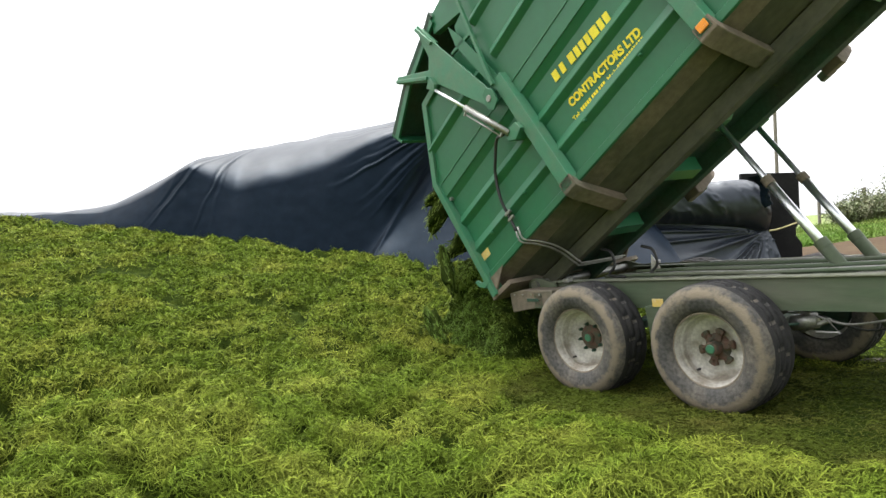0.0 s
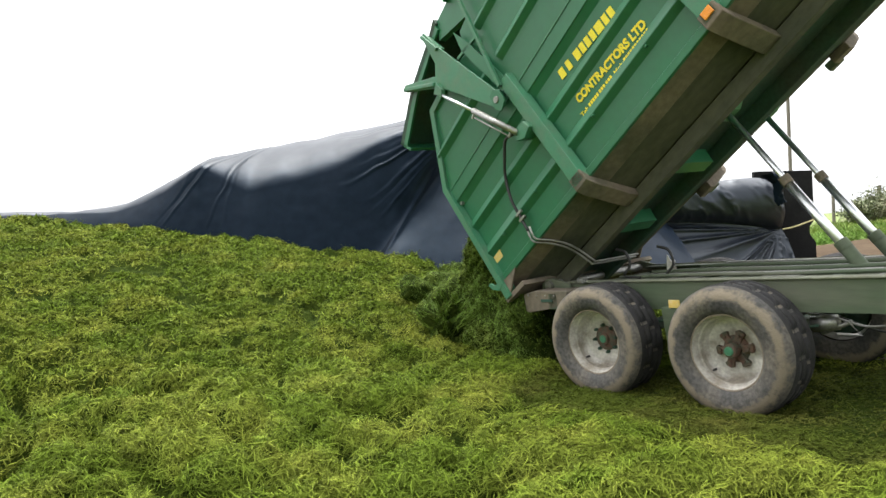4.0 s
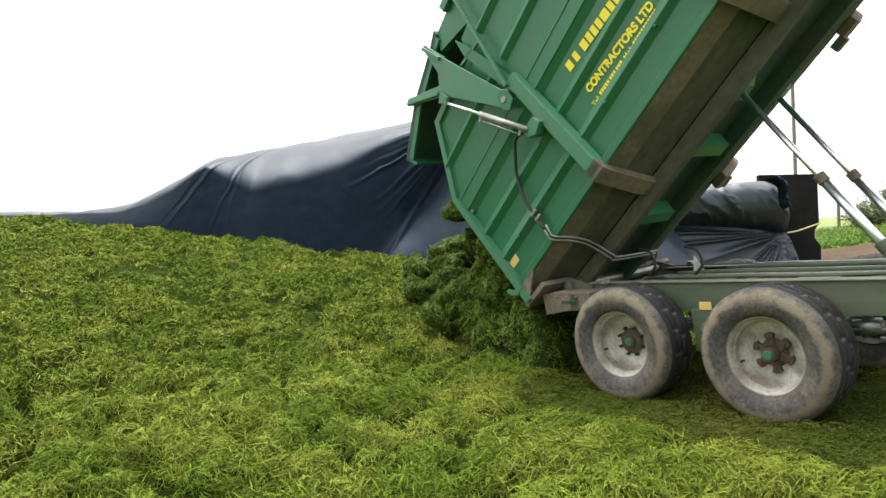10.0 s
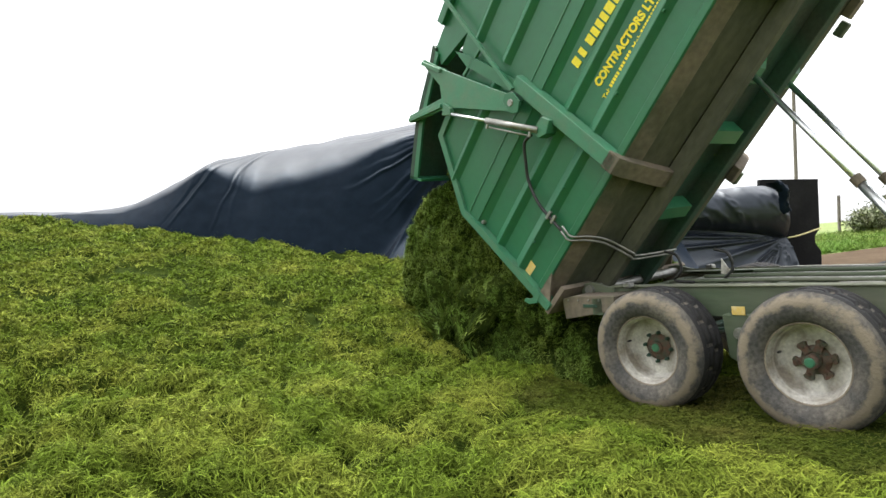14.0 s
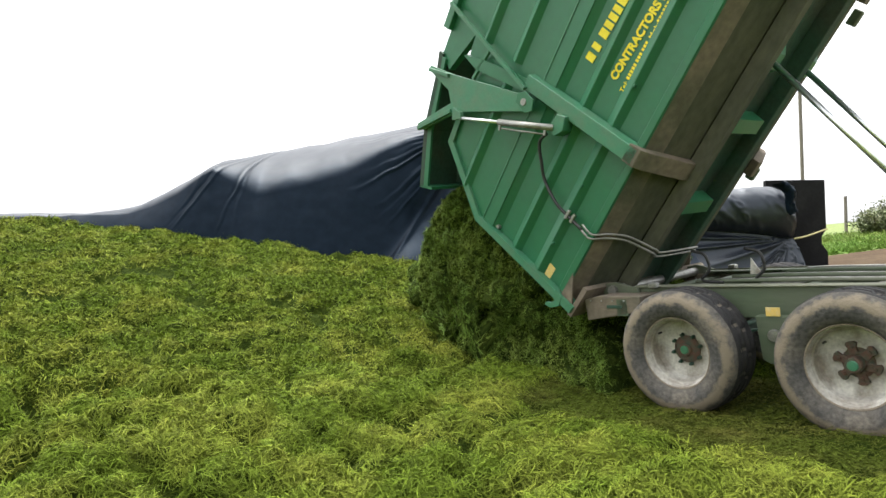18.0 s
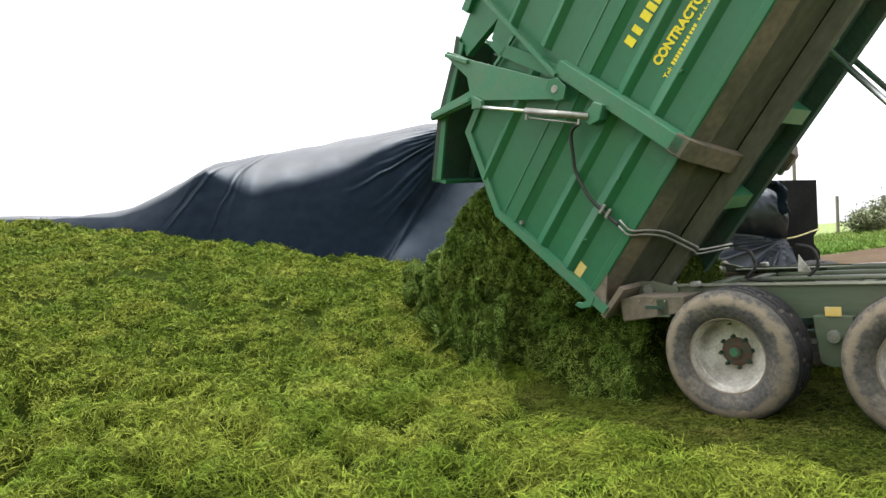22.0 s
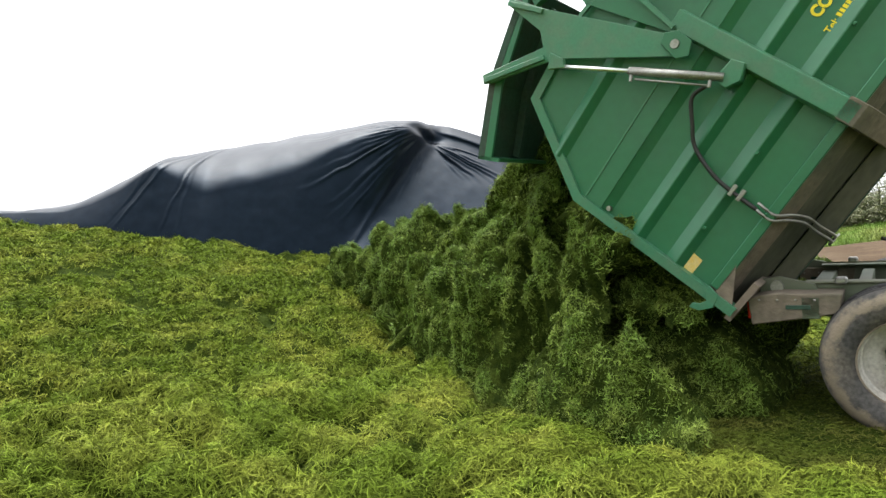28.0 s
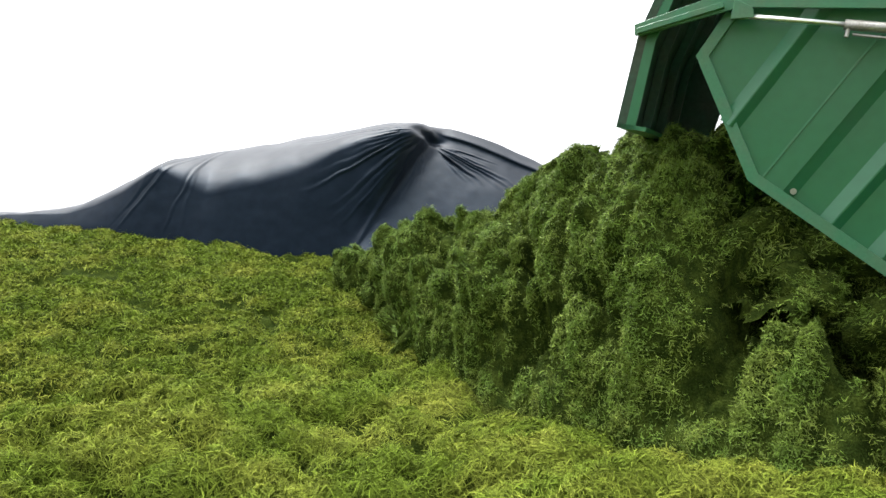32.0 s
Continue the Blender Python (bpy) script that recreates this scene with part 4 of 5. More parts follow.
    # sign writing
    for u0, widths in ((1.72, (0.07,)), (1.83, (0.055,)), (1.95, (0.07, 0.055, 0.055, 0.055, 0.085, 0.055, 0.06))):
        bars("sign_bar", u0, 1.168 - (u0 - 1.72) * 0.096, -5.5, 0.079, widths, 0.10, 0.018, body, "bold yellow painted mark on the side")
    for u0, groups in ((1.765, ((5, 0), (3, 0.185), (3, 0.30))), (2.275, ((5, 0), (3, 0.175), (3, 0.28)))):
        for n, step in groups:
            bars("number_bar", u0 + step * 0.86, 0.742 - (u0 + step * 0.86 - 1.64) * 0.031, -1.8, 0.079, (0.021,) * n, 0.045, 0.009, body, "small yellow painted mark on the side")
    for word, u0 in (("Tel:", 1.645), ("Mob:", 2.135)):
        lettering("sign_lettering", word, 0.066, u0, 0.742 - (u0 - 1.64) * 0.031, -1.8, 0.08, body, YELLOW, "small yellow painted letters")
    sg = lettering("sign_lettering", "CONTRACTORS LTD", 0.112, 1.70, 0.865, -5.5, 0.08, body, YELLOW, "yellow painted capitals")
    sg.scale = (0.86, 1, 1)
    body.matrix_basis = Matrix.Translation(HINGE)
    return body


def tyre_mesh():
    prof = [(0.292, 0.005), (0.300, -0.022), (0.33, -0.048), (0.39, -0.068), (0.44, -0.066), (0.478, -0.048), (0.502, -0.02), (0.512, 0.012),
            (0.519, 0.05), (0.519, 0.085), (0.509, 0.088), (0.509, 0.1), (0.52, 0.103), (0.52, 0.158), (0.509, 0.161), (0.509, 0.174), (0.52, 0.177), (0.52, 0.235), (0.509, 0.238),
            (0.509, 0.25), (0.519, 0.253), (0.518, 0.29), (0.508, 0.32), (0.48, 0.345), (0.43, 0.36), (0.36, 0.352), (0.30, 0.33), (0.292, 0.30)]
    bm = lathe(prof, 112, False)
    for v in bm.verts:
        if math.hypot(v.co.x, v.co.z) > 0.511 and 0.06 < v.co.y < 0.28:
            k = round(math.atan2(v.co.z, v.co.x) / (2 * math.pi) * 112 + (2 if v.co.y > 0.16 else 0))
            if k % 7 in (0, 1):
                v.co.x *= 0.962
                v.co.z *= 0.962
    return bm


def build_wheel(t, x, near, rear):
    s = 1 if near else -1
    y = 0.0 if near else 2 * MID
    def flip(bm):
        if s < 0:
            bmesh.ops.scale(bm, verts=bm.verts, vec=(1, -1, 1))
            bmesh.ops.reverse_faces(bm, faces=bm.faces)
        return bm
    disc = 0.17 if rear else 0.14
    w = part("wheel", flip(lathe([(0.285, 0.02), (0.2985, 0.0), (0.2985, -0.012), (0.288, -0.01), (0.279, 0.02), (0.272, 0.05), (0.262, 0.06), (0.255, disc - 0.03), (0.235, disc), (0.12, disc + 0.012), (0.06, disc + 0.012),
                                  (0.06, disc + 0.03), (0.25, disc + 0.03), (0.285, 0.28)], 48, False)), RIM, t, "dirty pale grey steel rim")
    w.location = (x, y, AXLE + (0.008 if rear else 0))
    ty = part("tyre", flip(tyre_mesh()), [RUBBER, TREAD], w, "worn mud-marked black tyre", True)
    for p in ty.data.polygons:
        r = math.hypot(p.center.x, p.center.z)
        p.material_index = 1 if r > 0.508 else 0
    part("rim_edge", flip(lathe([(0.287, -0.016), (0.294, -0.019), (0.301, -0.016), (0.302, -0.008), (0.292, -0.006), (0.286, -0.010)], 48, False)), ROPE_DUST, w, "dusty tan outer edge of the rim")
    end = 0.125 if rear else 0.03
    part("hub", flip(lathe([(0.001, end), (0.048, end), (0.055, end + 0.01), (0.055, disc - 0.02), (0.085, disc - 0.015), (0.115 if rear else 0.1, disc + 0.0), (0.115, disc + 0.02)], 20)), RUST, w, "rusty green hub", False)
    part("hub_cap", flip(lathe([(0.001, end - 0.014), (0.03, end - 0.012), (0.037, end - 0.004), (0.037, end + 0.02)], 20)), GREEN_LIGHT, w, "faded green hub cap")
    for k in range(8 if rear else 6):
        a = 2 * math.pi * k / (8 if rear else 6) + 0.2
        r = 0.125 if rear else 0.115
        bm = lathe([(0.001, disc - 0.035), (0.012, disc - 0.033), (0.014, disc - 0.02), (0.018, disc + 0.004)] if rear else
                   [(0.001, disc - 0.045), (0.012, disc - 0.043), (0.016, disc - 0.03), (0.018, disc - 0.015)], 6)
        bmesh.ops.translate(bm, verts=bm.verts, vec=(r * math.cos(a), 0, r * math.sin(a)))
        part("wheel_nut", flip(bm), DARK if rear else RUST, w)
        if not rear:
            lobe = [(0.06, -0.032), (0.112, -0.026), (0.138, -0.040), (0.152, -0.022), (0.155, 0.020), (0.140, 0.038), (0.108, 0.026), (0.06, 0.032)]
            c, q = math.cos(a), math.sin(a)
            part("hub_lobe", flip(prism([(x * c - z * q, x * q + z * c) for x, z in lobe], "y", disc - 0.03, disc + 0.006, 0.004)), RUST, w, "rust-brown flange of the hub")
    bm = lathe([(0.001, 0.055), (0.008, 0.056), (0.01, 0.1)], 6)
    bmesh.ops.translate(bm, verts=bm.verts, vec=(-0.15, 0, -0.18))
    part("valve", flip(bm), BLACK, w)
    return w


def build_trailer():
    t = tagged(new("trailer"), "green tandem-axle silage trailer with its body tipped up, muddy underneath", "trailer")
    body = build_body(t)
    for y in (0.40, mirrored(0.40) - 0.11):
        q = 0.11 if y < 1 else -0.11
        e = y if y < 1 else y + 0.11
        ch = [(e, 0.77), (e, 1.02), (e + q, 1.02), (e + q, 1.008), (e + q * 0.12, 1.008), (e + q * 0.12, 0.782), (e + q, 0.782), (e + q, 0.77)]
        rail = part("chassis_rail", prism(ch, "x", -0.62, 5.3), GREEN_DUSTY, t, "dusty olive green chassis beam")
        part("rail_edge", cube((-0.62, min(e, e - 0.02 * (1 if q > 0 else -1)), 1.0205), (5.3, max(e + q, e), 1.034), 0.004), GREEN_PALE, rail, "dust-pale top edge")
    for x in (-0.3, 0.7, 1.7, 2.5, 3.4, 4.4, 5.2):
        part("cross_member", cube((x, 0.51, 0.82), (x + 0.09, mirrored(0.51), 0.98)), GREEN_DUSTY, t)
    part("drawbar", prism([(5.3, 0.42), (7.2, MID - 0.08), (7.2, MID + 0.08), (5.3, mirrored(0.42))], "z", 0.8, 0.98), GREEN_DUSTY, t)
    # hinge beam and rear lamp beam
    part("hinge_tube", tube([(HINGE[0], 0.3, HINGE[2]), (HINGE[0], mirrored(0.3), HINGE[2])], 0.045, 14), STEEL, t, "worn steel hinge tube")
    lamp = [(-0.97, 0.95), (-0.95, 0.75), (-0.62, 0.80), (-0.38, 0.84), (-0.36, 0.98), (-0.62, 0.98), (-0.8, 0.985)]
    for y in (0.10, mirrored(0.10) - 0.32):
        b = part("lamp_bracket", prism(lamp, "y", y, y + 0.32, 0.008), MUD, t, "mud-splashed sheet steel lamp bracket")
        part("tail_lamp", cube((-0.985, y + 0.05, 0.79), (-0.955, y + 0.27, 0.92), 0.008), RED, b, "red tail lamp")
        part("bracket_slot", cube((-0.72, y - 0.006, 0.87), (-0.56, y + 0.002, 0.9), 0.002), DARK, b)
        for k in range(4):
            part("bracket_bolt", cube((-0.9 + 0.12 * k, y - 0.012, 0.93), (-0.885 + 0.12 * k, y, 0.945), 0.003), STEEL, b)
    part("rear_beam", cube((-0.62, 0.1, 0.80), (-0.50, mirrored(0.1), 0.96)), GREEN_DUSTY, t, "muddy rear cross beam")
    for y in (0.36, mirrored(0.36)):
        part("hinge_cheek", prism([(-0.92, 0.94), (-0.92, 1.06), (-0.78, 1.08), (-0.55, 1.02), (-0.5, 0.9), (-0.62, 0.86)], "y", y - 0.02, y + 0.02, 0.004), GREEN_DUSTY, t)
        part("rubber_stop", cube((-0.42, y - 0.04, 1.02), (-0.34, y + 0.04, 1.07), 0.012), STEEL, t)
    # running gear
    for x in (0.0, BASE):
        part("axle", cube((x - 0.05, 0.25, AXLE - 0.05), (x + 0.05, mirrored(0.25), AXLE + 0.05), 0.01), DARK, t)
        for y in (0.42, mirrored(0.42) - 0.08):
            for k in range(4):
                part("spring_leaf", prism([(x - 0.5 + 0.1 * k, 0.66 - 0.014 * k), (x, 0.60 - 0.014 * k), (x + 0.5 - 0.1 * k, 0.66 - 0.014 * k), (x + 0.5 - 0.1 * k, 0.673 - 0.014 * k), (x, 0.613 - 0.014 * k), (x - 0.5 + 0.1 * k, 0.673 - 0.014 * k)], "y", y, y + 0.08), DARK, t)
        part("brake_drum", lathe([(0.02, 0.2), (0.19, 0.2), (0.2, 0.22), (0.2, 0.36), (0.02, 0.36)], 24), RUST, t).location = (x, 0, AXLE)
        part("brake_drum", lathe([(0.02, mirrored(0.20)), (0.24, mirrored(0.20)), (0.262, mirrored(0.16)), (0.262, mirrored(0.10)), (0.02, mirrored(0.10))], 24), DARK, t, "dark brake drum").location = (x, 0, AXLE)
    for y in (0.31, mirrored(0.31) - 0.1):
        hg = part("spring_hanger", prism([(0.53, 0.80), (0.56, 0.45), (0.62, 0.42), (0.76, 0.42), (0.80, 0.5), (0.80, 0.80)], "y", y, y + 0.1, 0.006), GREEN_DUSTY, t, "olive steel spring hanger")
        bm = lathe([(0.001, -0.02), (0.045, -0.018), (0.05, 0.0), (0.05, 0.1)], 16)
        bmesh.ops.translate(bm, verts=bm.verts, vec=(0.67, y - 0.01 if y < 1 else y + 0.05, 0.65))
        part("hanger_pin", bm, STEEL, hg)
        part("side_reflector", cube((0.62, y - 0.008, 0.80), (0.73, y - 0.001, 0.87), 0.002), STICKER, hg, "amber yellow reflector sticker")
    # brake gear that shows behind the front wheel
    part("brake_chamber", tube([(1.72, 0.5, 0.66), (1.9, 0.52, 0.68)], 0.06, 14), STEEL, t, "", True)
    part("brake_lever", tube([(1.78, 0.5, 0.60), (2.0, 0.5, 0.69)], 0.018, 8), STEEL, t, "pale steel brake rod", True)
    part("brake_lever", tube([(1.98, 0.48, 0.70), (2.06, 0.48, 0.60), (1.9, 0.48, 0.60)], 0.012, 8), STEEL, t)
    part("brake_cable", tube(bend([(1.7, 0.5, 0.74), (1.85, 0.5, 0.73), (2.1, 0.5, 0.66), (2.4, 0.5, 0.70), (2.7, 0.5, 0.74)]), 0.009, 6), STEEL, t)
    part("brake_cable", tube(bend([(1.66, 0.55, 0.6), (1.8, 0.55, 0.74), (2.2, 0.6, 0.6), (2.6, 0.6, 0.72)]), 0.008, 6), BLACK, t)
    part("air_tank", tube([(2.9, 0.7, 0.66), (3.6, 0.7, 0.66)], 0.13, 18), GREEN_DUSTY, t, "", True)
    # pipes and rods lying along the top of the chassis
    for k, (y, r, z) in enumerate(((0.55, 0.016, 1.045), (0.62, 0.012, 1.05), (0.75, 0.02, 1.06), (0.95, 0.012, 1.05), (1.2, 0.02, 1.05), (1.45, 0.013, 1.05))):
        part("chassis_pipe", tube(bend([(-0.1 + 0.12 * k, y + 0.05, z), (0.8, y, z + 0.01), (1.6, y + 0.02, z), (2.8, y, z + 0.012), (4.6, y, z)]), r, 8), STEEL if k % 2 else GREEN_DUSTY, t, "thin pipe along the chassis", True)
    for x in (0.5, 1.35, 2.2):
        part("pipe_clamp", cube((x, 0.5, 1.02), (x + 0.3, 0.68, 1.035), 0.004), STEEL, t)
    for x0 in (-0.13, 0.35):
        part("supply_hose", tube(bend([(x0, 0.62, 1.32), (x0 + 0.13, 0.6, 1.28), (x0 + 0.16, 0.6, 1.15), (x0 + 0.1, 0.58, 1.06), (x0 + 0.3, 0.56, 1.04)]), 0.014, 8), BLACK, t, "black flexible hose", True)
    part("white_flap", prism([(0.28, 1.04), (0.40, 1.06), (0.30, 1.22)], "y", 0.82, 0.83), RIM, t, "small pale triangular plate")
    wh = [build_wheel(t, x, near, x == 0.0) for near in (True, False) for x in (0.0, BASE)]
    # two telescopic rams, three stages each
    rams = []
    for y in (0.80, mirrored(0.80)):
        stages = []
        for name, r, n, mat, lab in (("ram_sleeve", 0.052, 1.0, GREEN_DUSTY, "olive green ram sleeve"), ("ram_stage", 0.038, 1.0, CHROME, "polished chrome ram stage"), ("ram_tip", 0.025, 1.7, CHROME, "slim chrome ram stage")):
            bm = tube([(0, 0, 0), (0, 0, n)], r, 20)
            st = part(name, bm, mat, t, lab, False)
            for p in st.data.polygons:
                p.use_smooth = len(p.vertices) == 4
            if name != "ram_tip":
                part("collar", tube([(0, 0, n - 0.06), (0, 0, n + 0.015)], r * (1.2 if name == "ram_stage" else 1.05), 20), MUD if name == "ram_stage" else GREEN_DUSTY, st, "dusty collar")
            stages.append(st)
        rams.append((y, stages))
    return t, body, wh, rams


trailer, body, wheels, rams = build_trailer()


# ---- the load of grass ----
def clump_mesh(name, seed, r, strands_n, width=0.0066):
    """A matted lump of grass with loose strands hanging from it."""
    rng = np.random.default_rng(seed)
    bm = bmesh.new()
    bmesh.ops.create_icosphere(bm, subdivisions=3, radius=1.0)
    sh = Vector((seed * 1.7, seed * 0.9, seed * 2.3))
    for v in bm.verts:
        p = v.co.copy()
        k = 0.92 + 0.55 * noise.noise(p * 1.1 + sh) + 0.34 * noise.noise(p * 2.3 + sh) + 0.3 * (0.5 - abs(noise.noise(p * 4.0 + sh))) * 0.8 - 0.22 * abs(noise.noise(p * 8.0 + sh))
        v.co = p * max(0.35, k + rng.normal() * 0.05) * r
    bm.normal_update()
    co = np.array([v.co for v in bm.verts])
    no = np.array([v.normal for v in bm.verts])
    fa = np.array([[v.index for v in f.verts] for f in bm.faces])
    bm.free()
    tri, w = rng.integers(0, len(fa), strands_n), rng.dirichlet((1, 1, 1), strands_n)
    pts = (co[fa[tri]] * w[:, :, None]).sum(1)
    V, F = tufted(pts, no[fa[tri][:, 0]], 14, 0.03 * min(1, r / 0.2), (0.02, 0.055), width, rng, (0.0, 0.8))
    F = F + len(co)
    me = bpy.data.meshes.new(name)
    me.from_pydata(np.concatenate([co, V]).tolist(), [], [tuple(q) for q in fa.tolist()] + [tuple(q) for q in F.tolist()])
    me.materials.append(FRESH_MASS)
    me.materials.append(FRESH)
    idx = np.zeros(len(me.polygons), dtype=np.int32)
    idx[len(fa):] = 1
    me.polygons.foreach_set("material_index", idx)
    me.polygons.foreach_set("use_smooth", np.arange(len(me.polygons)) < len(fa))
    me.update()
    return me


RIDGE = ((-5.6, 0.95), (-4.65, 1.30), (-3.4, 1.60), (-2.0, 1.70), (-0.9, 1.86), (-0.3, 2.04), (0.6, 2.16), (1.5, 1.9), (2.3, 1.4), (3.0, 0.7), (3.5, 0.15))


NEAR = ((-5.6, -3.3, -1.6, -0.4, 0.8, 1.8, 3.0), (0.9, 0.22, -0.35, -0.65, -0.95, -1.1, -1.05))


def heap_top(a, c):
    """Height of the finished heap over the yard's slope."""
    r = float(np.interp(a, [q[0] for q in RIDGE], [q[1] for q in RIDGE]))
    near = float(np.interp(a, NEAR[0], NEAR[1]))
    w = (1.0 - c) / (1.0 - near) if c < 1.0 else (c - 1.0) / 2.25
    return r * max(0.0, 1 - abs(w) ** 1.8)


def world_of(a, c, h):
    """A point a metres along the trailer's way, c across it and h above the slope."""
    up = Vector((-LT[0] * math.sin(CROSS), -LT[1] * math.sin(CROSS), math.cos(CROSS)))
    return Vector((START[0], START[1], 0)) + a * Vector((*HD, 0)) + c * Vector((LT[0] * math.cos(CROSS), LT[1] * math.cos(CROSS), math.sin(CROSS))) + h * up


def trailer_pose(s, dz):
    k = CURVE * s
    x = START[0] + s * HD[0] + 0.5 * CURVE * s * s * LT[0]
    y = START[1] + s * HD[1] + 0.5 * CURVE * s * s * LT[1]
    return Matrix.Translation((x, y, dz)) @ Matrix.Rotation(PSI + k, 4, "Z") @ Matrix.Rotation(CROSS, 4, "X")


def drive_at(t):
    return [float(np.interp(t, [r[0] for r in DRIVE], [r[k] for r in DRIVE])) for k in (1, 2, 3)]


def body_pose(t):
    s, a, dz = drive_at(t)
    return trailer_pose(s, dz) @ Matrix.Translation(HINGE) @ Matrix.Rotation(radians(-a), 4, "Y")


def mouth_at(t):
    """How far along the way the lip, the bend and the top of the body's rear edge stand."""
    m = body_pose(t)
    out = []
    for u, v in ((-0.32, 0.11), (-0.295, 1.62), (0.205, 2.43)):
        p = m @ Vector((u, 0.1, v))
        d = p - Vector((START[0], START[1], 0))
        out.append((d.x * HD[0] + d.y * HD[1], -d.x * LT[0] * math.sin(CROSS) - d.y * LT[1] * math.sin(CROSS) + d.z * math.cos(CROSS)))
    return out


TICKS = [k * 0.25 for k in range(129)]
MOUTHS = [mouth_at(t) for t in TICKS]


def arrival(a, h):
    """When a lump that ends a metres along and h high comes to rest."""
    fill = float(np.interp(h, (0.3, 0.8, 1.2, 1.6, 2.4), (0.6, 2.5, 7.0, 11.3, 12.4)))
    for t, m in zip(TICKS, MOUTHS):
        edge = float(np.interp(h, [q[1] for q in m], [q[0] for q in m])) + max(0.0, 0.9 - h) * 0.9
        if edge > a + 0.12 and t >= fill:
            return t
    return 40.0


def build_load():
    rng = random.Random(11)
    heap = tagged(new("grass_heap"), "heap of chopped green grass that slides out of the tipped trailer", "grass heap", kind="stuff")
    shapes = [clump_mesh("clump", 40 + k, 0.28, 300) for k in range(8)]
    loose = [clump_mesh("wisp", 60 + k, 0.10, 60, 0.007) for k in range(4)]

    def piece(name, me, sc):
        ob = new(name, me)
        ob.parent = heap
        ob.scale = sc
        return ob

    def turn(q):
        return Euler((rng.uniform(-q, q), rng.uniform(-q, q), rng.uniform(0, 6.28))).to_matrix().to_4x4()

    made = []
    a = -4.4
    while a < 2.9:
        c = 0.25
        while c < 2.7:
            ca, cc = a + rng.uniform(-0.16, 0.16), c + rng.uniform(-0.14, 0.14)
            top = heap_top(ca, cc)
            for layer in range(1 if top < 1.3 or cc > 1.7 else 2):
                h = top - 0.2 - 0.45 * layer
                if top > 0.06 and h > float(np.interp(ca, [r[0] for r in RAMP], [r[1] for r in RAMP])) - 0.2:
                    late = 25.2 + 2.0 * max(0.0, -0.1 - cc) + 0.5 * max(0.0, ca + 2.0) if cc < -0.1 else 0.0
                    made.append((ca, cc, max(h, 0.05), max(late, 2.2, arrival(ca, h))))
            c += 0.42
        a += 0.44
    obs = []
    for ca, cc, h, T in sorted(made, key=lambda q: q[3]):
        k = rng.uniform(0.75, 1.25) * float(np.interp(cc, (-1.2, -0.3, 0), (0.55, 0.8, 1.0)))
        ob = piece("clump", rng.choice(shapes), (k * 1.1, k * rng.uniform(0.9, 1.15), k * rng.uniform(0.7, 0.95)))
        obs.append((ob, ca, cc, h, T, turn(0.5), rng.uniform(0.85, 1.4), rng.uniform(1.1, 1.6)))
    # the near slope
    a = -4.76
    while a < 3.3:
        c = float(np.interp(a, NEAR[0], NEAR[1])) + 0.12
        while c < 1.3:
            ob, h = build_patch(a, c, heap, int(1000 + a * 100 + c * 10))
            late = float(np.interp(c, (-1.0, -0.6, -0.2, 0.25), (28.4, 26.8, 25.2, 24.2)) if h > 0.55 else np.interp(c, (-1.0, -0.6, -0.3, 0.1), (27.8, 25.5, 20.5, 12.0)))
            if h > float(np.interp(a, [r[0] for r in RAMP], [r[1] for r in RAMP])) - 0.1:
                T = max(late, arrival(a + 0.3, h - 0.1) if h < 0.5 or c > 0.15 else arrival(a + 0.42, h + 0.2))
                obs.append((ob, a, c, h, T, Matrix.Identity(4), rng.uniform(0.95, 1.3), rng.uniform(1.1, 1.5)))
            else:
                bpy.data.objects.remove(ob)
            c += 0.42
        a += 0.46
    # the curtain that pours from the open tailgate
    pours = []
    for k in range(0, 156, 3):
        T = 9.8 + 0.065 * k if k < 26 else 11.6 + 0.155 * (k - 26)
        z = rng.uniform(0.6, 0.95)
        ob = piece("clump", rng.choice(shapes), (z, z * 0.95, z * rng.uniform(0.95, 1.25)))
        pours.append((ob, T, rng.choice((0.58, 0.64, 0.7, 0.8, 0.95, 1.3)), rng.uniform(0.8, float(np.interp(T, (12, 26), (2.15, 1.75)))), rng.uniform(0.3, float(np.interp(T, (10.5, 11.5, 14, 24, 28), (0.35, 0.5, 1.1, 1.2, 0.6)))), turn(0.6)))
    falls = []
    for k in range(46):
        T = (-0.35 + 0.1 * k) if k < 26 else (11.0 + 0.9 * (k - 26))
        z = rng.uniform(1.0, 1.7)
        ob = piece("wisp", rng.choice(loose), (z * 0.7, z * 0.7, z * 2.6))
        falls.append((ob, T + 0.6, rng.uniform(0.12, 0.5), rng.uniform(0, 1), turn(1.0)))
    return obs, pours, falls


def heap_tops(A, C):
    """heap_top over arrays."""
    r = np.interp(A, [q[0] for q in RIDGE], [q[1] for q in RIDGE])
    near = np.interp(A, NEAR[0], NEAR[1])
    w = np.where(C < 1.0, (1.0 - C) / (1.0 - near), (C - 1.0) / 2.25)
    return r * np.maximum(0, 1 - np.abs(w) ** 1.8)


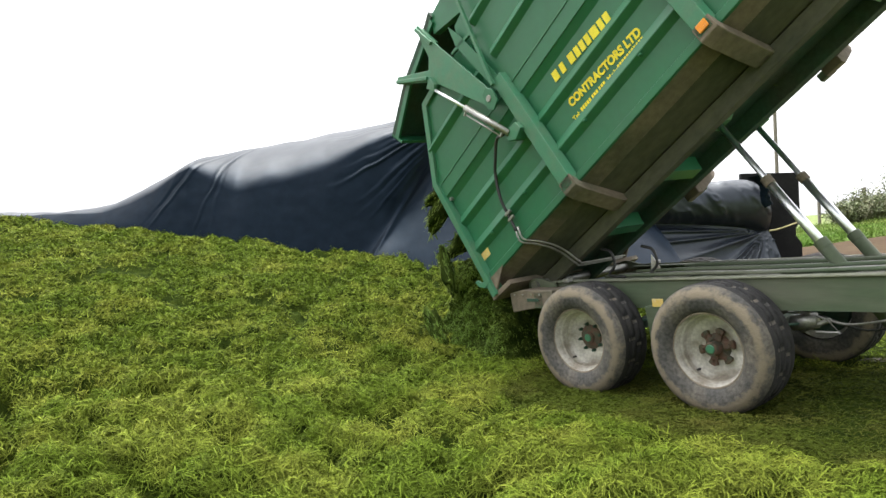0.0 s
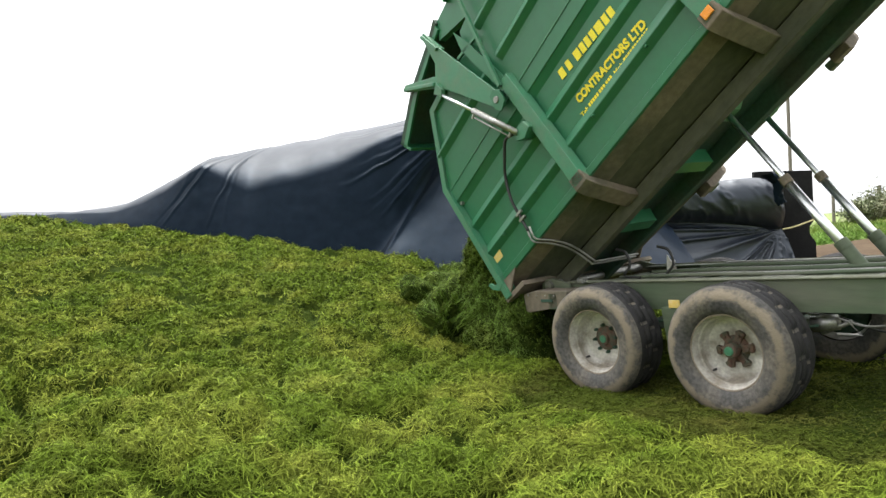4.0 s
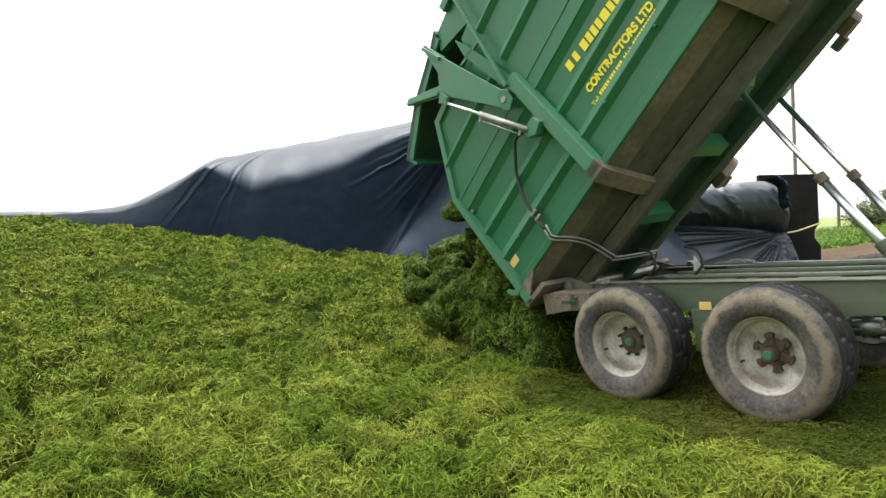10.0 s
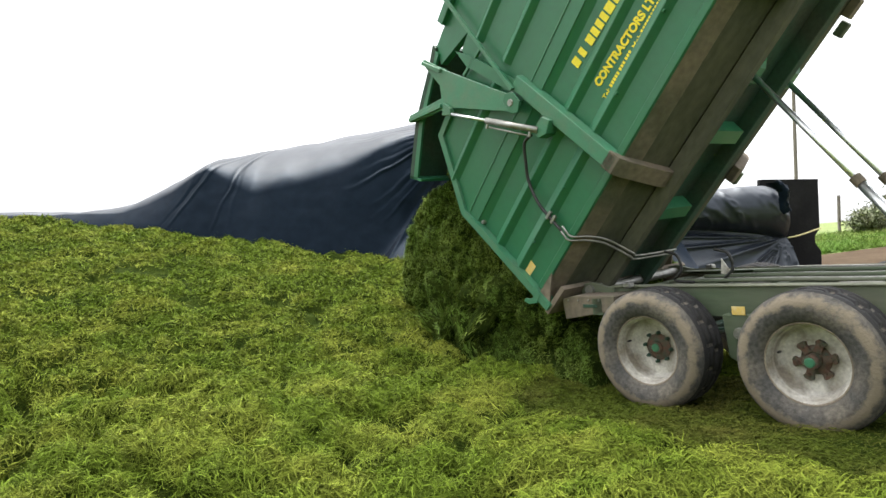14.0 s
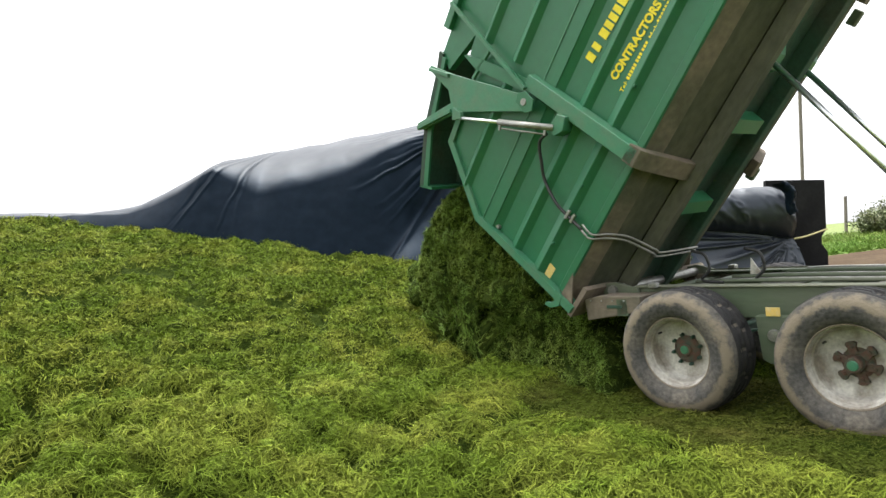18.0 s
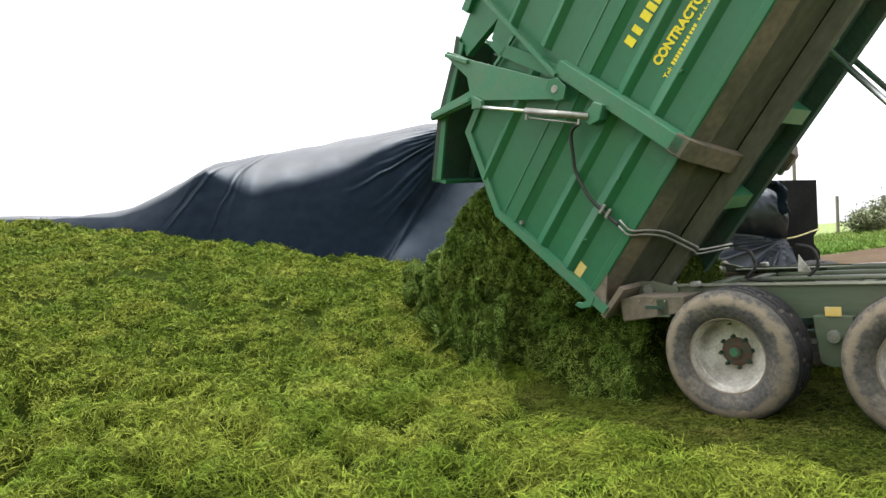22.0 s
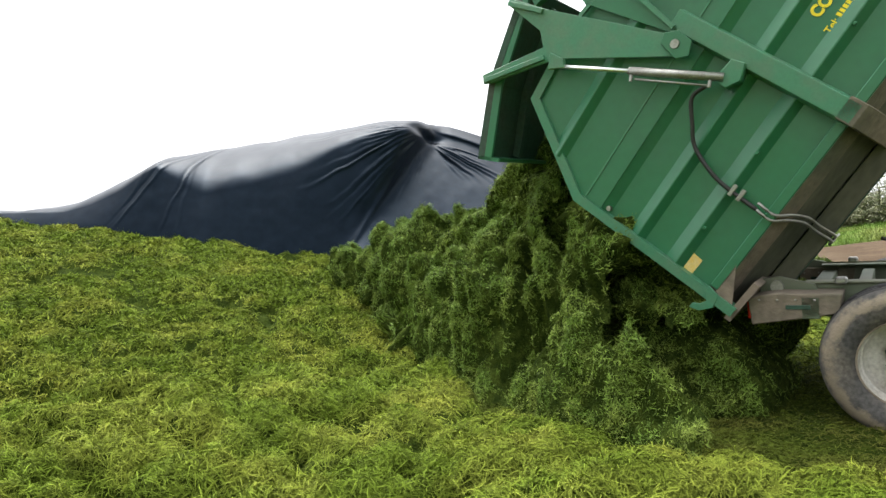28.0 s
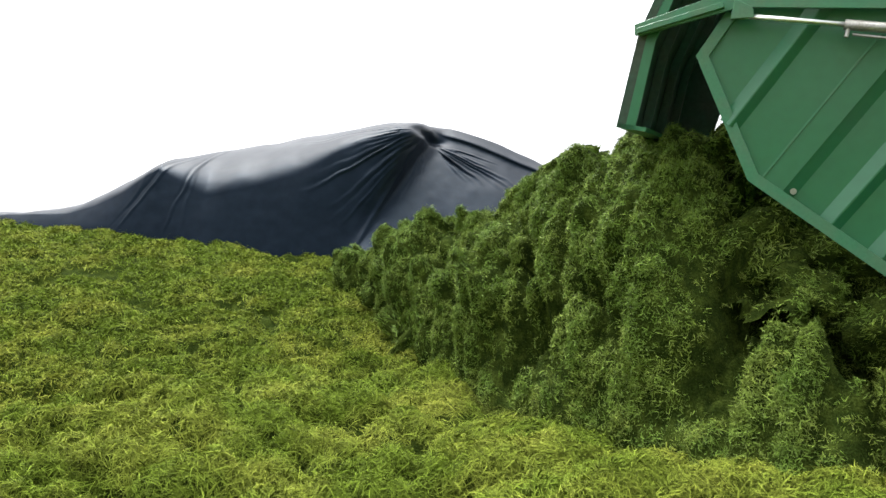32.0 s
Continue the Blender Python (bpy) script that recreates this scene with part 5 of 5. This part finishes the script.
def build_patch(a0, c0, parent, seed):
    """A matted piece of the heap's near slope; its lumps run on in the next piece."""
    rng = np.random.default_rng(seed)
    half, step = 0.36, 0.03
    g = np.arange(-half, half + 0.001, step)
    DA, DC = np.meshgrid(g, g)
    A, C = a0 + DA, c0 + DC
    edge = np.clip(((DA ** 4 + DC ** 4) ** 0.25 + 0.13 * rolling(A, C, 0.22, 83) - 0.2) / 0.15, 0, 1)
    T = heap_tops(A, C)
    wob = 0.95 * T - 0.6 * C + 0.12 * rolling(A, T, 0.35, 84)
    rough = 0.44 * cells(A + 0.12 * rolling(C, A, 0.3, 85), wob, 0.55, 21) + 0.24 * cells(A, wob, 0.2, 22) + 0.10 * cells(A, wob, 0.1, 23) - 0.11
    fade = np.clip(T / 0.9, 0.2, 1)
    ramp = np.interp(A, [q[0] for q in RAMP], [q[1] for q in RAMP])
    H = np.maximum(T, ramp - 0.1) - 0.10 + rough * fade - 0.16 * edge ** 2
    up = np.array(world_of(0, 0, 1) - world_of(0, 0, 0))
    ea = np.array(world_of(1, 0, 0) - world_of(0, 0, 0))
    ec = np.array(world_of(0, 1, 0) - world_of(0, 0, 0))
    h0 = float(heap_tops(np.array(a0), np.array(c0)))
    # lumps also swell outwards over the steep side
    out = -0.7 * rough * np.clip(T, 0, 1)
    co = (DA[..., None] * ea + (DC + out)[..., None] * ec + (H - h0)[..., None] * up).reshape(-1, 3)
    n = len(g)
    P = co.reshape(n, n, 3)
    nor = np.cross(np.gradient(P, axis=1), np.gradient(P, axis=0)).reshape(-1, 3)
    nor /= np.linalg.norm(nor, axis=1)[:, None] + 1e-9
    i = (np.arange(n - 1)[:, None] * n + np.arange(n - 1)[None]).ravel()
    # a torn outline
    kept = edge.ravel() < 0.93
    i = i[kept[i] & kept[i + 1] & kept[i + n] & kept[i + n + 1]]
    fa = np.stack([i, i + 1, i + n + 1, i + n], 1)
    # strands gather on the crowns; bare hollows keep the painted crevice shade
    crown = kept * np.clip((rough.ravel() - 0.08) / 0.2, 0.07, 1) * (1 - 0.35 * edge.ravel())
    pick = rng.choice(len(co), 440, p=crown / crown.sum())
    V, F = tufted(co[pick] + rng.normal(size=(440, 3)) * 0.012, nor[pick], 13, 0.022, (0.018, 0.05), 0.0068, rng, (0.0, 0.5), 0.8)
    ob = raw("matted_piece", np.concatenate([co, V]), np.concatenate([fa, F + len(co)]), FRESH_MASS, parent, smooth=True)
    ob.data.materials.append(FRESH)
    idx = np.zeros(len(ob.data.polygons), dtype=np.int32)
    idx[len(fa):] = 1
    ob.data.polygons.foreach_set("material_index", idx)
    return ob, h0


def inside(px, py, outline):
    """Distance to a closed outline, positive within it."""
    best, odd = np.full(px.shape, 9.0), np.zeros(px.shape, bool)
    for (x0, y0), (x1, y1) in zip(outline, outline[1:] + outline[:1]):
        dx, dy = x1 - x0, y1 - y0
        k = np.clip(((px - x0) * dx + (py - y0) * dy) / (dx * dx + dy * dy), 0, 1)
        best = np.minimum(best, np.hypot(px - x0 - k * dx, py - y0 - k * dy))
        cut = ((y0 > py) != (y1 > py)) & (px < x0 + dx * (py - y0) / (dy if dy else 1e-9))
        odd ^= cut
    return np.where(odd, best, -best)


SLAB = [(-1.9, 3.1), (-2.3, 2.95), (-2.65, 2.7), (-2.9, 2.4), (-3.4, 2.25), (-3.95, 1.6), (-3.8, 0.95), (-3.3, 0.4), (-3.0, 0.0), (-1.5, 0.0), (-1.0, 0.8), (-1.3, 1.6), (-1.75, 2.5)]


SCREE = [(-3.3, 0.0), (-2.9, 0.62), (-2.4, 0.98), (-2.0, 1.3), (-1.75, 1.75), (-1.35, 1.7), (-0.95, 1.0), (-0.7, 0.0)]


TOE = [(-3.3, 0.0), (-3.1, 0.45), (-2.3, 0.85), (-1.3, 0.95), (-0.8, 0.5), (-0.6, 0.0)]


def build_slab(seed, parent, outline=SLAB, spread=0.12):
    """The side of the load: it slides out in one piece and stands sheared off where the body's wall was."""
    rng = np.random.default_rng(seed)
    step = 0.02
    A, H = np.meshgrid(np.arange(-4.2, -0.4, step), np.arange(0, 3.3, step))
    off = seed * 3.7
    d = inside(A, H, outline) + 0.16 * rolling(A + off, H, 0.5, 71) + 0.03
    rough = 0.07 * rolling(A + off, H, 0.7, 72) + 0.09 * cells(A + off + 0.1 * rolling(A, H, 0.3, 73), H * 0.8, 0.34, 7) + 0.07 * cells(A + off, H * 0.85 + 0.05 * rolling(A, H, 0.15, 74), 0.13, 9) + 0.035 * cells(A + off, H, 0.055, 3)
    e = np.clip(1 - d / 0.17, 0, 1)
    Y = 0.38 - rough * (1 - 0.5 * e) + 0.8 * e ** 2.2 + np.where(d < 0, -d * 2, 0)
    lean = np.clip((1.2 - H) / 1.2, 0, 1)
    Y = np.maximum(Y, 0.15) - spread * lean ** 1.4
    nx, ny = A.shape[1], A.shape[0]
    nor = np.stack([np.gradient(Y, step, axis=1), -np.ones_like(Y), np.gradient(Y, step, axis=0)], -1).reshape(-1, 3)
    nor /= np.linalg.norm(nor, axis=1)[:, None]
    co = np.stack([A, Y, H], -1).reshape(-1, 3)
    i = (np.arange(ny - 1)[:, None] * nx + np.arange(nx - 1)[None]).ravel()
    ok = (d > -0.04).ravel()
    i = i[ok[i] & ok[i + 1] & ok[i + nx] & ok[i + nx + 1]]
    fa = np.stack([i, i + 1, i + nx + 1, i + nx], 1)
    crown = (rough.ravel() - 0.05) / 0.15
    pick = np.flatnonzero(ok & (rng.uniform(0, 1, len(co)) < np.clip(0.3 + 0.35 * crown, 0.15, 0.65)))
    V, F = tufted(co[pick], nor[pick], 12, 0.022, (0.02, 0.055), 0.0066, rng, (0.0, 0.5), 0.8)
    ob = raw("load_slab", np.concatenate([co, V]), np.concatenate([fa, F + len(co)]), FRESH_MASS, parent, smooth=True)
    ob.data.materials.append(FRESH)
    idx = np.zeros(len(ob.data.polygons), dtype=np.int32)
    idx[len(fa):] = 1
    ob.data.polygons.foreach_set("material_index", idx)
    return ob


clumps, pours, wisps = build_load()
first_fall = build_slab(3, clumps[0][0].parent, SCREE, 0.4)
toe = build_slab(4, clumps[0][0].parent, TOE, 0.38)
slabs = [build_slab(k, clumps[0][0].parent) for k in (1, 2, 6)]


# ---- what moves ----
def motions():
    walk(trailer, [(t, trailer_pose(s, dz)) for t, s, a, dz in DRIVE])
    walk(body, [(t, Matrix.Translation(HINGE) @ Matrix.Rotation(radians(-a), 4, "Y")) for t, s, a, dz in DRIVE])
    for w in wheels:
        p = w.location.copy()
        walk(w, [(t, Matrix.Translation(p) @ Matrix.Rotation(s / 0.52, 4, "Y")) for t, s, a, dz in DRIVE])
    for y, stages in rams:
        rows = [[], [], []]
        for t, s, a, dz in DRIVE:
            foot = Vector((2.2, y, 0.75))
            top = Matrix.Translation(HINGE) @ Matrix.Rotation(radians(-a), 4, "Y") @ Vector((2.33, y, 0.10))
            d = top - foot
            turn = d.to_track_quat("Z", "Y").to_matrix().to_4x4()
            n = d.length
            for row, at in zip(rows, (0.6 - 1.0, 1.255 + (n - 1.94) * 0.06 - 1.0, n - 1.7)):
                row.append((t, Matrix.Translation(foot + d.normalized() * at) @ turn))
        for st, row in zip(stages, rows):
            walk(st, row)
    for ob, ca, cc, h, T, spin, y, v in clumps:
        end = Matrix.Translation(world_of(ca, cc, h)) @ spin
        if T <= 0.7:
            walk(ob, [(0, end), (32, end)])
            continue
        stop = min(T, 34.0)
        rows = []
        for t in [k * 0.5 for k in range(65)]:
            if t > stop - 1.7:
                break
            u = 0.75 + 0.09 * max(0.0, stop - 1.7 - t)
            rows.append((t, body_pose(t) @ Matrix.Translation((min(u, 4.6), y, v)) @ spin))
        if stop - 1.0 > (rows[-1][0] if rows else -1) and stop - 1.0 < 32:
            t = max(0.0, stop - 1.0)
            rows.append((t, body_pose(t) @ Matrix.Translation((0.1, y, v)) @ spin))
        t = stop - 0.45
        if t < 32:
            m = body_pose(t) @ Vector((-0.35, y, v * 0.8 + 0.3))
            q = m.lerp(world_of(ca, cc, h), 0.45)
            rows.append((t, Matrix.Translation(q) @ spin))
        if stop < 32:
            rows += [(stop, end), (min(stop + 0.3, 31.9), end)]
            if stop < 31.5:
                rows.append((32, end))
        walk(ob, rows)
    # the sheared side of the load: carried in the body, pushed out at the gate, then left standing
    rest = body_pose(13).inverted() @ trailer_pose(drive_at(13)[0], 0)
    for k, ob in enumerate(slabs):
        rows = []
        for t, push in ((0, 3.0), (3, 3.0), (6, 3.0), (8, 3.0), (9.2, 2.9), (10.0, 2.3), (10.5, 1.8), (11.0, 1.15), (11.5, 0.75), (12.0, 0.4), (12.5, 0.15)):
            rows.append((t, body_pose(t) @ Matrix.Translation((push + 0.4 * k, 0.12 * k + 0.3 * min(1, push / 1.2), 0.7 * min(1, push / 1.0) + 0.35 * min(1, max(0, push - 1.2)))) @ rest))
        if k != 1:
            back = Matrix.Translation((0.12, 0.17, 0.02)) if k else Matrix.Identity(4)
            for t, go in ((13, 0.0), (15, 0.08), (17, 0.2), (18.5, 0.42), (20, 0.67), (21.5, 0.93), (23, 1.2), (24, 1.26), (25, 1.26), (27, 1.2), (29, 1.1), (32, 1.0)):
                sink = float(np.interp(t, (14, 20, 23, 25, 29, 32), (0.0, 0.1, 0.15, 0.3, 0.55, 0.7)))
                rows.append((t, trailer_pose(drive_at(13)[0] + go, 0) @ Matrix.Translation((0, float(np.interp(t, (15, 20, 23, 27, 32), (0, 0.06, 0.12, 0.4, 0.6))), -sink)) @ back))
        else:
            for t in (13, 14, 15.5, 17, 18, 19, 20, 21, 22, 23, 24, 25, 26, 27, 28, 29, 30, 31, 32):
                s, a, dz = drive_at(t)
                rows.append((t, trailer_pose(s, dz) @ Matrix.Translation((0.26, 0.36, -0.12))))
        walk(ob, rows)
    # the foot of the load, which falls in front of the lip and is dragged along
    rows = [(t, body_pose(t) @ Matrix.Translation((push, 0.5, lift)) @ rest) for t, push, lift in ((0, 2.6, 1.15), (3, 2.6, 1.15), (6, 2.6, 1.15), (8, 2.5, 1.15), (9.4, 1.9, 1.1), (10.2, 1.1, 1.0), (10.9, 0.4, 0.7), (11.5, 0.05, 0.3))]
    for t in (12.2, 13, 14, 15.5, 17, 18.5, 20, 21.5, 23, 24, 25, 26, 27, 28, 29, 30, 31, 32):
        go = drive_at(t)[0] - drive_at(13)[0]
        rows.append((t, trailer_pose(drive_at(13)[0] + go - 0.15 * min(go, 1.0), 0) @ Matrix.Translation((0, float(np.interp(t, (12.2, 24), (0.16, -0.02))), float(np.interp(t, (24, 30), (-0.06, -0.14)))))))
    walk(toe, rows)
    # the first of the load lies as a scree before the lip and grows a little
    rows = []
    for t, sink in ((0, 0.4), (1.0, 0.28), (2.1, 0.14), (3.5, 0.1), (6, 0.14), (8, 0.1), (10, 0.0), (11, 0.05), (12, 0.2), (13, 0.4), (14, 0.6), (17, 0.8), (32, 0.9)):
        rows.append((t, trailer_pose(drive_at(min(t, 10))[0], 0) @ Matrix.Translation((-0.12, -0.12, -sink))))
    walk(first_fall, rows)
    for ob, T, y, v, out, spin in pours:
        # inside, at the gate, hanging out of it, down on the heap
        rows = []
        for t in [0.0] + [k * 0.5 for k in range(1, 65)]:
            if t < T - 1.2:
                rows.append((t, body_pose(t) @ Matrix.Translation((min(4.4, 0.9 + 0.1 * (T - 1.2 - t)), 1.1, min(v, 1.4))) @ spin))
        edge = rear_u(v)
        p1 = body_pose(T) @ Vector((edge + 0.1, max(y, 0.5), v))
        p2 = body_pose(min(32.0, T + 1.6)) @ Vector((edge - 0.12, y, v)) - Vector((*HD, 0)) * out * 0.8
        p2.z -= 0.25 * out
        p3 = p2 - Vector((*HD, 0)) * 0.15
        d = p3 - Vector((START[0], START[1], 0))
        a, c = d.x * HD[0] + d.y * HD[1], y
        low = world_of(a, c, max(0.1, min(1.4, heap_top(a, c) - 0.35)))
        p3 = Vector((low.x, low.y, min(p2.z, low.z)))
        for t, p in ((T, p1), (T + 1.6, p2), (T + 3.2, p2.lerp(p3, 0.4)), (T + 4.4, p3), (T + 4.8, p3)):
            rows.append((t, Matrix.Translation(p) @ spin))
        if rows[-1][0] < 32:
            rows.append((32, rows[-1][1]))
        walk(ob, rows)
    for ob, T, y, k, spin in wisps:
        rows = []
        start = Vector((rear_u(1.2 + 0.9 * k) - 0.05, y, 1.2 + 0.9 * k))
        for t in (0.0, max(0.1, T - 2.5), T - 1.2, T - 0.8):
            if t < T - 0.75 and t >= 0 and (not rows or t > rows[-1][0] + 0.05):
                w = body_pose(t) @ (Vector((0.9, y + 0.5, start.z - 0.3)) if t < T - 1.0 else start)
                rows.append((t, Matrix.Translation(w) @ spin))
        m = body_pose(max(0.0, T - 0.8)) @ start
        d = m - Vector((START[0], START[1], 0))
        a, c = d.x * HD[0] + d.y * HD[1] - 0.25, 0.05 + 0.5 * (y - 0.1)
        for q in (0.0, 0.15, 0.3, 0.45, 0.6, 0.72):
            t = T - 0.72 + q
            h = max(4.9 * q * q, 0.0)
            p = m - Vector((0, 0, h)) + Vector((*HD, 0)) * (-0.3 * q / 0.72)
            floor = float(grass_z(np.array(p.x), np.array(p.y))) + 0.15
            if q == 0.72 or p.z < floor:
                p.z = floor
            if t >= 0 and (not rows or t > rows[-1][0] + 0.03):
                rows.append((t, Matrix.Translation(p) @ spin))
        if not rows:
            rows.append((0, Matrix.Translation(p) @ spin))
        rows.append((32, rows[-1][1]))
        walk(ob, rows)


motions()
